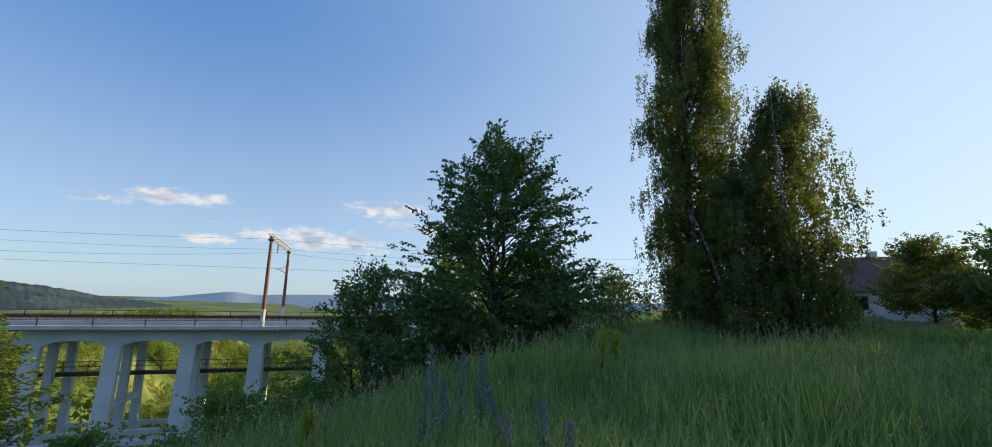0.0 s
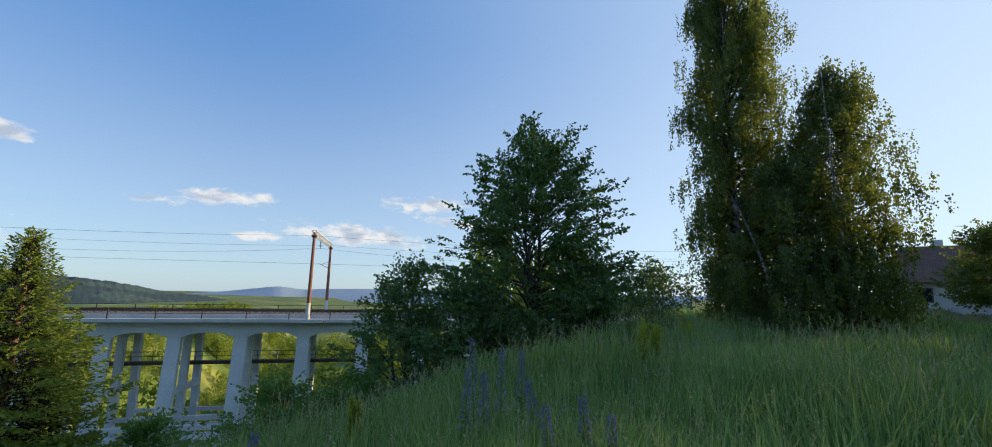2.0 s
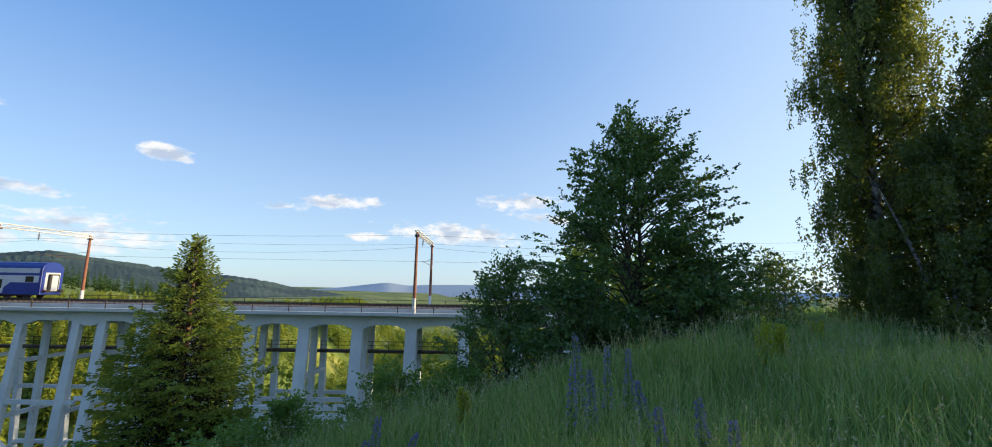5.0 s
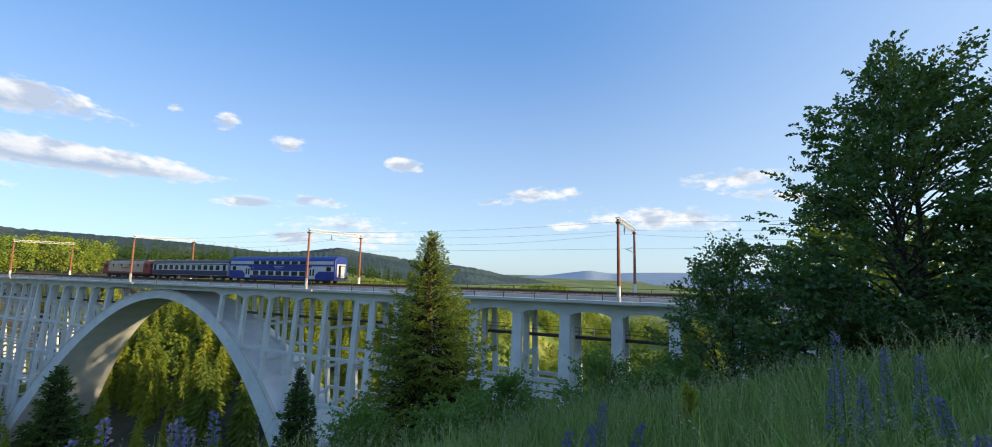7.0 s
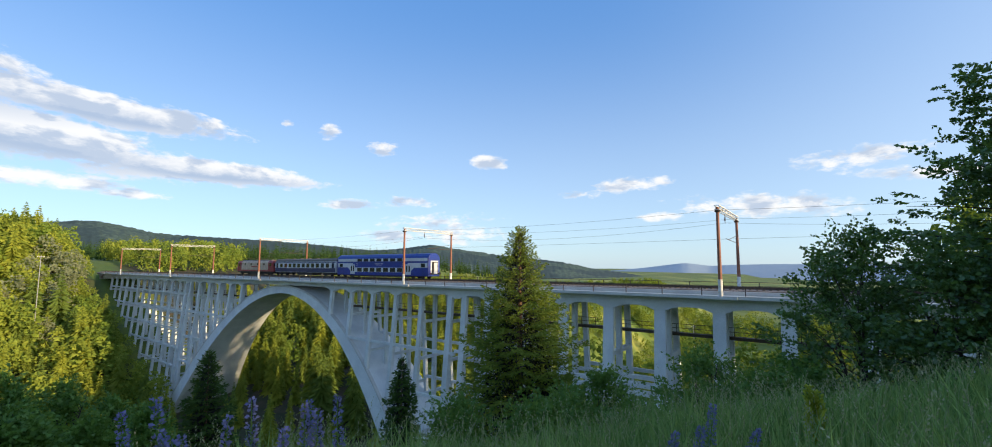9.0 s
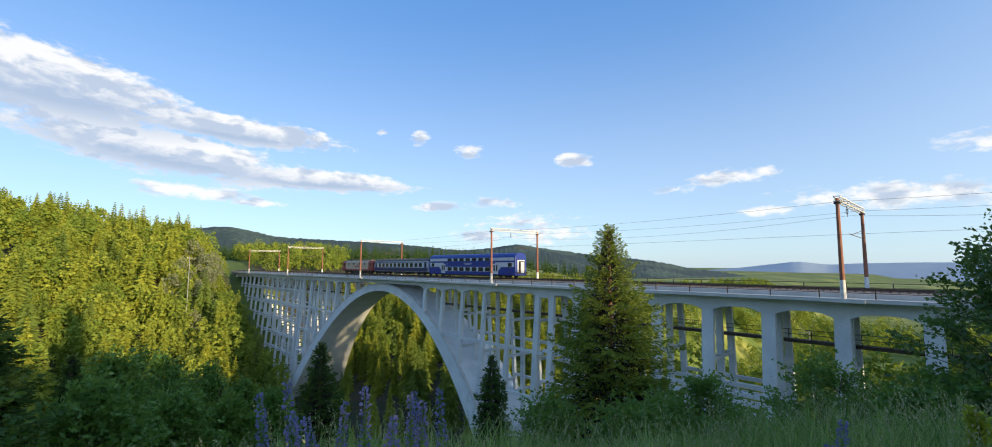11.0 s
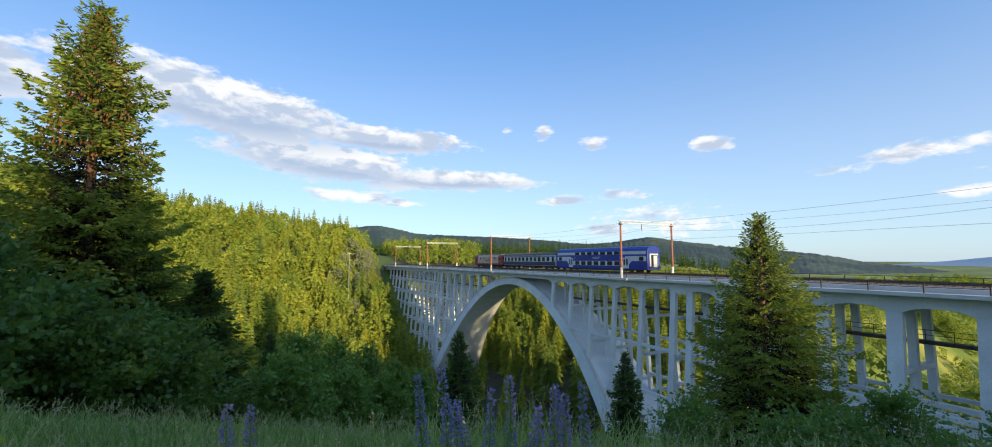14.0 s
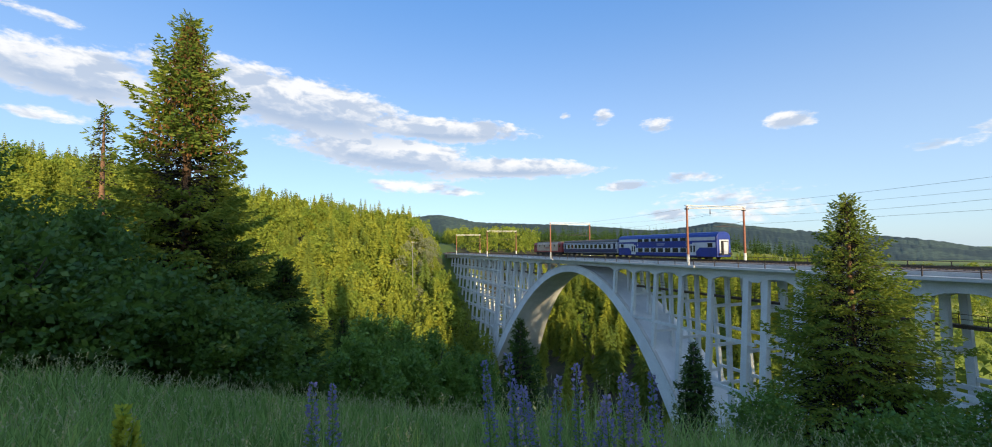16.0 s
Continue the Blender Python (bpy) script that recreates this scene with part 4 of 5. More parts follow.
def spruce_tree(yaw, dist, top_el, r, seed, material, label, levels=44, per=9, sprays=9, size=0.42, foot=None, cones=False, bare=0.05, group="", power=0.8, gap=None, ragged=0.0, stout=0.17, fine=4):
    x, y = polar(yaw, dist)
    z = ground_at(x, y) if foot is None else foot
    h = EYE + dist * math.tan(radians(top_el)) - z
    tree = thing("spruce_tree", pose(x, y, z), label, "spruce tree", group)
    trunk = Mesh().tube([(0, 0, -0.5), (0, 0, h * 0.4), (0.02, 0, h * 0.8), (0, 0, h)], [0.018 * h, 0.014 * h, 0.006 * h, 0.01], 9)
    rng = np.random.default_rng(seed)
    part("trunk", trunk, SPRUCE_BARK, tree, "reddish-brown spruce trunk", smooth=True)
    if gap:
        gap = (*gap, math.atan2(-y, -x))
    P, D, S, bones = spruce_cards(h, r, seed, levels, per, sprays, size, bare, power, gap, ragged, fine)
    v, f = cards(P, D, S, S * stout, seed)
    part("crown", mesh_from("crown", v, f, material), None, tree)
    # near-black dry twigs fill the crown's inside, with shade put into their colour
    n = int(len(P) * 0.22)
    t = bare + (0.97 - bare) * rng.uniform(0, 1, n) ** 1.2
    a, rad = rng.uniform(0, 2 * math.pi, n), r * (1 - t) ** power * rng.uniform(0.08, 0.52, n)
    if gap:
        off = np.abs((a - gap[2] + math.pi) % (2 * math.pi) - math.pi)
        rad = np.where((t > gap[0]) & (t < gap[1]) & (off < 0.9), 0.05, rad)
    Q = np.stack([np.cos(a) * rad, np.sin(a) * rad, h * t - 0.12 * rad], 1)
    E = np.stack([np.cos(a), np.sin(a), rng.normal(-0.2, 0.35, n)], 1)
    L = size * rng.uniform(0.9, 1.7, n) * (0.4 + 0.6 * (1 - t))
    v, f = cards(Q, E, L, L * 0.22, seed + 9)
    tagged(part("inner_shade_twigs", mesh_from("inner_shade_twigs", v, f, SHADE_TWIG), None, tree, "dry twigs painted near black as shade inside the crown"), kind="stuff")
    # the boughs that carry the needles
    m = Mesh()
    for ca, sa, ln, z0, slope, lift in bones:
        m.tube([(ca * ln * u, sa * ln * u, z0 + ln * (slope * u + lift * u * u) - 0.015) for u in (0.0, 0.35, 0.7, 0.97)], [0.007 + 0.007 * ln, 0.005 + 0.005 * ln, 0.004 + 0.002 * ln, 0.003], 4, False)
    tagged(part("branchwork", m, BARK, tree), kind="stuff")
    if cones:
        n = 2600
        t = rng.uniform(0.62, 0.97, n)
        a = rng.uniform(0, 2 * math.pi, n)
        rad = r * (1 - t) ** power * rng.uniform(0.45, 0.95, n)
        pts = np.stack([np.cos(a) * rad, np.sin(a) * rad, h * t - 0.05], 1)
        v, f = cards(pts, np.tile([0.0, 0.0, -1.0], (n, 1)) + rng.normal(0, 0.15, (n, 3)), rng.uniform(0.12, 0.22, n), np.full(n, 0.042), seed + 5)
        tagged(part("cone_crop", mesh_from("cone_crop", v, f, CONES), None, tree, "hanging brown cones"), kind="stuff")
    return tree


def limb_points(a, b, rng, bend, n=6):
    a, b = np.array(a, float), np.array(b, float)
    u = np.linspace(0, 1, n)[:, None]
    mid = (a + b) / 2 + rng.normal(0, bend, 3) + np.array([0, 0, np.linalg.norm(b - a) * 0.10])
    return (1 - u) ** 2 * a + 2 * u * (1 - u) * mid + u * u * b


def leafy_tree(name, yaw, dist, h, rx, seed, leaf_mat, bark, label, category="tree", limbs=110, clumps=9, leaves=16, leaf_size=0.13, clump_r=0.32,
               low=0.12, shape=(0.0, 0.75, 1.0, 0.85, 0.5, 0.12), hang=0.0, stems=1, trunk_r=0.014, lean=0.0, group="", foot=None, flat=0.55, up=0.35, top_el=None, droop=0.0):
    rng = np.random.default_rng(seed)
    x, y = polar(yaw, dist)
    z = ground_at(x, y) if foot is None else foot
    if top_el is not None:
        h = max(EYE + dist * math.tan(radians(top_el)) - z, 0.8)
    tree = thing(name, pose(x, y, z), label, category, group)
    trunk, boughs = Mesh(), Mesh()
    tops = []
    for i in range(stems):
        off = rng.normal(0, 0.10 * rx * (stems > 1), 2)
        top = (off[0] * 3 + lean, off[1] * 3, h * (0.93 if i == 0 else rng.uniform(0.65, 0.9)))
        pts = limb_points((off[0] * 0.4, off[1] * 0.4, -0.4), top, rng, 0.02 * h, 9)
        trunk.tube([tuple(q) for q in pts], [max(trunk_r * h * (1 - 0.93 * k / 8), 0.012) for k in range(9)], 8)
        tops.append(pts)
    part("trunk", trunk, bark, tree, smooth=True)
    P, D, S = [], [], []
    grid = np.linspace(0, 1, len(shape))
    for i in range(limbs):
        t = low + (1 - low) * (i + rng.uniform()) / limbs
        stem = tops[i % stems]
        k = min(max((t * 1.03 if hang else t - up * 0.35) * 8, 0.4), 7.6)
        k0 = int(k)
        a = stem[k0] + (stem[k0 + 1] - stem[k0]) * (k - k0)
        ang = rng.uniform(0, 2 * math.pi)
        reach = rx * np.interp(t, grid, shape) * rng.uniform(0.55, 1.18)
        b = np.array([math.cos(ang) * reach + lean * t, math.sin(ang) * reach, h * t])
        if hang:
            b[2] -= 0.3 * reach
        b[2] -= droop * reach
        pts = limb_points(a, b, rng, 0.05 * rx, 6)
        boughs.tube([tuple(q) for q in (pts[:4] if hang else pts)], [max((0.0035 if hang else 0.006) * h * (1 - 0.85 * j / 5) * (1.1 - t * 0.7), 0.006) for j in range(4 if hang else 6)], 5, False)
        us = rng.uniform(0.25, 1.0, clumps) ** 0.75
        for u in us:
            q = pts[min(int(u * 5), 4)]
            q2 = pts[min(int(u * 5) + 1, 5)]
            c = q + (q2 - q) * (u * 5 - int(u * 5)) + rng.normal(0, clump_r * 0.6, 3)
            n = leaves
            if hang:
                drop = rng.uniform(-0.12, 1.0, n) * hang * rng.uniform(0.4, 1.2)
                pp = c + np.stack([rng.normal(0, 0.07, n), rng.normal(0, 0.07, n), -drop], 1)
                dd = np.stack([rng.normal(0, 0.5, n), rng.normal(0, 0.5, n), -1 + rng.normal(0, 0.3, n)], 1)
            else:
                out = (b - a) / max(np.linalg.norm(b - a), 0.1)
                frond = out + rng.normal(0, 0.55, 3) * np.array([1, 1, flat])
                frond *= clump_r * rng.uniform(1.6, 3.2) / max(np.linalg.norm(frond), 0.1)
                v = rng.uniform(0, 1, n)[:, None]
                pp = c + frond * v + rng.normal(0, clump_r * 0.36, (n, 3)) * np.array([1, 1, flat]) * (1.1 - 0.7 * v)
                dd = frond / max(np.linalg.norm(frond), 0.05) + rng.normal(0, 0.6, (n, 3)) + np.array([0, 0, -0.3])
            P.append(pp), D.append(dd), S.append(leaf_size * rng.uniform(0.65, 1.3, n))
    tagged(part("branchwork", boughs, BARK, tree, smooth=True), kind="stuff")
    P, D, S = np.concatenate(P), np.concatenate(D), np.concatenate(S)
    v, f = cards(P, D, S, S * 0.34, seed)
    part("crown", mesh_from("crown", v, f, leaf_mat), None, tree)
    return tree


# the cherry tree before the viaduct and the shrubs at its foot
leafy_tree("cherry_tree", -2.8, 18.0, 9.5, 4.3, 11, CHERRY_LEAF, BARK, "dark green cherry tree with layered boughs on the meadow", "cherry tree", limbs=180, clumps=14, leaves=26,
           leaf_size=0.125, clump_r=0.26, shape=(0.95, 1.0, 0.98, 0.88, 0.66, 0.22), low=0.06, stems=2, flat=0.3, droop=0.12)
leafy_tree("shrub_tree", 13.3, 17.5, 5.3, 2.2, 12, CHERRY_LEAF, BARK, "bushy dark green tree beside the cherry tree", "tree", limbs=80, clumps=9, leaves=24, leaf_size=0.115,
           clump_r=0.26, shape=(0.9, 1.0, 1.0, 0.9, 0.6, 0.15), low=0.05, stems=4)
leafy_tree("shrub", 6.0, 15.8, 3.4, 2.3, 13, CHERRY_LEAF, BARK, "dark shrub under the cherry tree", "shrub", limbs=70, clumps=9, leaves=22, leaf_size=0.115, shape=(0.9, 1.0, 1.0, 0.8, 0.5, 0.2), low=0.05, stems=5)
leafy_tree("shrub", -8.5, 16.5, 3.3, 2.4, 14, CHERRY_LEAF, BARK, "dark shrub under the cherry tree", "shrub", limbs=70, clumps=9, leaves=22, leaf_size=0.115, shape=(0.9, 1.0, 1.0, 0.8, 0.5, 0.2), low=0.05, stems=5)

# birches on the meadow
leafy_tree("birch_tree", -26.6, 26.0, 24.5, 2.75, 21, BIRCH_LEAF, BIRCH_BARK, "tall weeping birch with sunlit hanging twigs", "birch tree", limbs=320, clumps=12, leaves=42, leaf_size=0.12,
           clump_r=0.35, hang=1.5, low=0.06, shape=(0.95, 1.0, 1.0, 0.95, 0.8, 0.3), stems=2, trunk_r=0.010, up=0.25, group="birches")
leafy_tree("birch_tree", -36.0, 25.0, 12.6, 2.9, 22, BIRCH_LEAF, BIRCH_BARK, "dark birch with drooping twigs beside the taller one", "birch tree", limbs=210, clumps=10, leaves=36, leaf_size=0.115,
           clump_r=0.35, hang=1.2, low=0.05, shape=(0.8, 0.8, 0.85, 1.0, 0.65, 0.25), stems=3, trunk_r=0.009, up=0.25, group="birches")
leafy_tree("birch_tree", -31.0, 24.0, 8.5, 3.0, 23, BIRCH_LEAF, BIRCH_BARK, "low dense birch between the two others", "birch tree", limbs=130, clumps=11, leaves=28, leaf_size=0.115, hang=0.9,
           low=0.03, shape=(1.0, 1.0, 1.0, 0.85, 0.55, 0.2), stems=3, up=0.25, group="birches")
leafy_tree("shrub", -17.2, 27.0, 3.2, 1.7, 24, CHERRY_LEAF, BARK, "dark rounded shrub beside the birches", "shrub", limbs=50, clumps=8, leaves=14, leaf_size=0.15, shape=(0.9, 1, 1, 0.9, 0.6, 0.2), low=0.05, stems=4)

# by the house, and a mostly unseen tree row added to shade the meadow
leafy_tree("garden_tree", -46.0, 46.0, 6.4, 2.8, 31, BIRCH_LEAF, BARK, "round green garden tree beside the house", "tree", limbs=90, clumps=10, leaves=24, leaf_size=0.17, clump_r=0.4,
           shape=(0.3, 0.9, 1.0, 0.95, 0.7, 0.3), low=0.25)
for i, (yaw, dist, h, r) in enumerate(((-52.5, 44, 6.4, 3.4), (-58, 40, 9.5, 4.5), (-66, 34, 13.0, 5.0), (-74, 30, 13.0, 5.0), (-83, 28, 13.0, 5.0), (-93, 26, 12.5, 5.0), (-104, 25, 12.0, 5.0))):
    leafy_tree("garden_tree", yaw, dist, h, r, 40 + i, CHERRY_LEAF, BARK, "dense dark green tree at the meadow's edge", "tree", limbs=90, clumps=10, leaves=26 if yaw > -60 else 10, leaf_size=0.22 if yaw > -60 else 0.4, clump_r=0.55,
               shape=(0.8, 1.0, 1.0, 0.95, 0.75, 0.35), low=0.04, group="trees at the meadow's edge", stems=2)

# spruces on the slope
spruce_tree(49.2, 24.5, 4.9, 5.0, 51, NEEDLES, "young green spruce with sunlit upper boughs on the slope", 40, 10, 20, 0.21, bare=0.03, power=0.95, stout=0.2, fine=5)
spruce_tree(84.6, 36.0, -9.3, 2.5, 52, DARK_SHADED_NEEDLES, "small dark spruce on the shaded slope", 26, 8, 9, 0.30)
spruce_tree(63.9, 33.0, -11.5, 1.8, 53, DARK_SHADED_NEEDLES, "small dark spruce on the shaded slope", 24, 8, 8, 0.27)
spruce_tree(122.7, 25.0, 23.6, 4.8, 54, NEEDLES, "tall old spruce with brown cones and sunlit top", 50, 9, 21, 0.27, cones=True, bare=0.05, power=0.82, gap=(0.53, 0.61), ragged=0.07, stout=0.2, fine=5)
spruce_tree(113.2, 26.0, -1.5, 2.7, 55, DARK_SHADED_NEEDLES, "dark spruce in the shade of the tall one", 32, 9, 11, 0.34, bare=0.02)
spruce_tree(118.6, 24.0, 0.6, 3.2, 56, DARK_SHADED_NEEDLES, "dark spruce in the shade of the tall one", 34, 9, 12, 0.34, bare=0.02)
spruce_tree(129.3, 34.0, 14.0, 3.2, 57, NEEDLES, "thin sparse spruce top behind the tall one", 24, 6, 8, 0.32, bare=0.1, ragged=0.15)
spruce_tree(106.5, 62.0, -8.3, 2.6, 58, DARK_SHADED_NEEDLES, "dark spruce in the valley's shade", 24, 8, 7, 0.45)
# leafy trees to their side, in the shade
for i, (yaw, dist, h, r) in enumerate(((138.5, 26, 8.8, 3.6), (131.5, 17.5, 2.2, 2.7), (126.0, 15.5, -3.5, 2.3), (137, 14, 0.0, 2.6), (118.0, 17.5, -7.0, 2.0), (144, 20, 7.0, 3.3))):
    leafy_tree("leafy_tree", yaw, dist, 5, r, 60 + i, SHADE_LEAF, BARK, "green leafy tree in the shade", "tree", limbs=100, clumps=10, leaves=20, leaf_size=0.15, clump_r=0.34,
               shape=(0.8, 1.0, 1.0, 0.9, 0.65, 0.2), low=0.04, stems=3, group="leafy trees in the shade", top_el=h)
# bushes along the edge of the slope
for i, (yaw, dist, h, r) in enumerate(((27.4, 19.0, -10.2, 2.0), (22.5, 17.5, -13.0, 1.5), (39.0, 21.0, -12.8, 1.3), (18.5, 15.5, -11.5, 1.4), (34.0, 15.0, -17.5, 1.1), (43.0, 17.0, -16.0, 1.4), (57.0, 18.0, -17.0, 1.4), (46.5, 15.0, -17.5, 1.3))):
    leafy_tree("bush", yaw, dist, 2, r, 80 + i, BUSH_LEAF, BARK, "green bush on the edge of the slope", "bush", limbs=60, clumps=8, leaves=14, leaf_size=0.13, clump_r=0.25,
               shape=(0.9, 1.0, 1.0, 0.9, 0.65, 0.25), low=0.04, stems=5, group="bushes on the slope", top_el=h)
# trees half way down in the valley's shade
for i, (yaw, dist, h, r) in enumerate(((103.5, 45, -9.5, 2.6), (99.5, 55, -9.5, 3.2), (96.0, 60, -11, 3.2), (101.5, 70, -9, 3.6), (92.5, 62, -13, 3.0), (89.5, 52, -14.5, 2.6), (94, 42, -15, 2.4), (98.5, 38, -14, 2.2), (105, 33, -12, 2.2))):
    leafy_tree("leafy_tree", yaw, dist, 5, r, 100 + i, BUSH_LEAF, BARK, "slender green tree in the shaded valley", "tree", limbs=80, clumps=8, leaves=12, leaf_size=0.3, clump_r=0.45,
               shape=(0.7, 1.0, 1.0, 0.8, 0.5, 0.12), low=0.04, stems=2, group="trees in the shaded valley", top_el=h)


# ---------------------------------------------------------------- woods
def conifer_kind(seed, layers, per):
    """A far spruce: tiers of drooping boughs, each a fan of three sprays."""
    rng = np.random.default_rng(seed)
    P, D, S = [], [], []
    for i in range(layers):
        t = np.minimum(0.05 + 0.95 * (i + rng.uniform(0, 0.7, per)) / layers, 0.985)
        a = 2 * math.pi * (np.arange(per) + rng.uniform(-0.4, 0.4, per)) / per + i * 1.7
        reach = (0.20 * (1 - t) ** 0.85 + 0.012) * rng.uniform(0.75, 1.2, per)
        for fan, k in ((-0.42, 0.85), (0.0, 1.0), (0.42, 0.85)):
            b = a + fan
            P.append(np.stack([np.cos(a) * reach * 0.10, np.sin(a) * reach * 0.10, t], 1))
            D.append(np.stack([np.cos(b) * reach, np.sin(b) * reach, -0.5 * reach + rng.normal(0, 0.012, per)], 1))
            S.append(reach * k)
    P, D, S = np.concatenate(P), np.concatenate(D), np.concatenate(S)
    return slivers(P, D, S, np.maximum(S * 0.19, 0.006), seed)


def broadleaf_kind(seed, n, big=1.0):
    """A far leafy tree: lumps of leaves round an uneven crown."""
    rng = np.random.default_rng(seed)
    lumps = 34
    t = 0.14 + 0.84 * (np.arange(lumps) + rng.uniform(0, 1, lumps)) / lumps
    a = rng.uniform(0, 2 * math.pi, lumps)
    wide = 0.24 * np.interp(t, [0, 0.2, 0.45, 0.75, 1], [0.4, 0.9, 1.0, 0.72, 0.08]) * rng.uniform(0.6, 1.1, lumps)
    C = np.stack([np.cos(a) * wide, np.sin(a) * wide, t], 1)
    k = np.arange(n) % lumps
    out = rng.normal(0, 1, (n, 3)) + np.stack([np.cos(a[k]), np.sin(a[k]), np.full(n, 0.35)], 1) * 0.7
    out /= np.linalg.norm(out, axis=1, keepdims=True)
    P = C[k] + out * (rng.uniform(0.45, 1.0, n) * 0.075)[:, None]
    D = out + rng.normal(0, 0.55, (n, 3)) + np.array([0, 0, -0.5])
    S = rng.uniform(0.032, 0.062, n) * big
    return slivers(P, D, S, S * 0.5, seed)


CONIFERS = [conifer_kind(200 + i, 24, 8) for i in range(4)]
THIN_CONIFERS = [conifer_kind(210 + i, 10, 5) for i in range(3)]
BROAD = [broadleaf_kind(220 + i, 700) for i in range(4)]
MID_BROAD = [broadleaf_kind(240 + i, 560, 1.05) for i in range(4)]
THIN_BROAD = [broadleaf_kind(230 + i, 220, 1.35) for i in range(3)]


def wood(name, kinds, places, material, label, seed, ceiling=None):
    if ceiling is not None:
        places = [(x, y, min(h, ceiling - ground_at(x, y)), w) for x, y, h, w in places if ceiling - ground_at(x, y) > 4]
    rng = np.random.default_rng(seed)
    V, F, H, n = [], [], [], 0
    for x, y, h, wide in places:
        v, f = kinds[rng.integers(len(kinds))]
        a = rng.uniform(0, 2 * math.pi)
        c, s = math.cos(a), math.sin(a)
        k = h * wide
        q = np.stack([(v[:, 0] * c - v[:, 1] * s) * k + x, (v[:, 0] * s + v[:, 1] * c) * k + y, v[:, 2] * h + ground_at(x, y) - 0.3], 1)
        V.append(q), F.append(f + n), H.append(np.full(len(q), rng.uniform(), np.float32))
        n += len(q)
    ob = new(name, mesh_from(name, np.concatenate(V), np.concatenate(F), material))
    ob.data.attributes.new("tree_hue", "FLOAT", "POINT").data.foreach_set("value", np.concatenate(H))
    return tagged(ob, label, "wood", kind="stuff")


rng = np.random.default_rng(7)


def scatter(s0, s1, p0, p1, n, keep, h0, h1, w0=0.9, w1=1.2):
    out = []
    while len(out) < n:
        s, p = rng.uniform(s0, s1), rng.uniform(p0, p1)
        n -= 0.02
        x, y = to_world(s, p)
        yaw = math.degrees(math.atan2(-x, y)) % 360
        if keep(s, p, yaw, math.hypot(x, y)):
            out.append((x, y, rng.uniform(h0, h1), rng.uniform(w0, w1)))
    return out


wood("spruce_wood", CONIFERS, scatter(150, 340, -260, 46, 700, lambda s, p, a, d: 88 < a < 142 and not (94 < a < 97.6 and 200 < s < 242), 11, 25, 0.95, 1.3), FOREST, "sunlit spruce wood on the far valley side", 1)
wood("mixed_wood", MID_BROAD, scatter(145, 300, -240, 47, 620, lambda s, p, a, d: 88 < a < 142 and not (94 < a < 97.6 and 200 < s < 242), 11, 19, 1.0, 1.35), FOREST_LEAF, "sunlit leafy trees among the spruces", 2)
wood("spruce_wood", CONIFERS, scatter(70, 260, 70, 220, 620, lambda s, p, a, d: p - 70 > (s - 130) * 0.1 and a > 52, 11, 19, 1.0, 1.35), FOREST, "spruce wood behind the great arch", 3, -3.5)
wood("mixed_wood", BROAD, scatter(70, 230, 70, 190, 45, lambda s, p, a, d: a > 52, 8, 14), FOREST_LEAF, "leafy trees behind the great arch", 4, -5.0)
wood("ridge_wood", THIN_CONIFERS, scatter(242, 600, 40, 420, 1100, lambda s, p, a, d: 50 < a < 101 and not 48 < p < 68, 10, 16), DARK_SHADED_NEEDLES, "dark spruce wood on the ridge beyond the viaduct", 5)
wood("ridge_wood", THIN_BROAD, scatter(241, 330, 67, 125, 190, lambda s, p, a, d: a > 82, 7, 13), FOREST_LEAF, "leafy trees beyond the viaduct's end", 6)
wood("valley_trees", THIN_BROAD, scatter(-80, 150, 260, 640, 620, lambda s, p, a, d: 5 < a < 56 and (math.sin(p * 0.045 + s * 0.02) > 0.35 or p > 480), 6, 13, 1.0, 1.5), FOREST_LEAF,
     "rows of leafy trees on the sunlit valley meadows", 8, -9.0)
wood("valley_trees", BROAD, scatter(-70, 110, 100, 330, 720, lambda s, p, a, d: 5 < a < 58 and (math.sin(p * 0.075 + s * 0.05 + 2 * math.sin(s * 0.02)) < 0.45 or (s > 40 and math.sin(p * 0.21 + s * 0.13) > -0.2)), 4, 10, 0.9, 1.4), FOREST_LEAF,
     "leafy trees on the near valley meadows", 12, -7.0)
wood("valley_trees", BROAD, [(*to_world(s, p), h, 1.15) for s, p, h in ((-14, 74, 12), (-6, 80, 13), (2, 72, 13), (9, 78, 14), (16, 74, 15), (24, 80, 15), (30, 72, 17), (36, 78, 17), (42, 82, 18))], FOREST_LEAF, "tall leafy trees close behind the viaduct", 13, -5.5)
# added out of sight behind the cherry tree to keep sun off the viaduct
wood("viaduct_shade_trees", BROAD, [(*to_world(s, p), 9 - site_ground(s, p), 0.62) for s, p in ((-13, 69), (-18, 67.5), (-24, 68.5), (-30, 67.5), (-16, 74), (-25, 75), (-33, 73), (-20, 79), (-30, 80))], FOREST_LEAF,
     "tall trees added beside the track, hidden beyond the cherry tree, to shade the viaduct", 14)
wood("valley_trees", BROAD, [(*to_world(s, p), h, 1.2) for s, p, h in ((22, 100, 12), (27, 104, 11), (32, 98, 13), (14, 130, 10), (38, 110, 13), (42, 100, 14), (48, 108, 13), (5, 140, 9), (-6, 150, 9))], FOREST_LEAF,
     "leafy trees below the viaduct", 9, -6.0)
wood("gorge_wood", CONIFERS, scatter(92, 150, 10, 72, 130, lambda s, p, a, d: ground_at(*to_world(s, p)) < -34, 7, 12), FOREST, "spruces in the gorge under the arch", 11)
wood("slope_bushes", MID_BROAD, scatter(160, 238, 26, 50, 90, lambda s, p, a, d: p < 49, 4, 8, 1.2, 1.7), FOREST_LEAF, "leafy bushes on the slope beside the viaduct", 15)
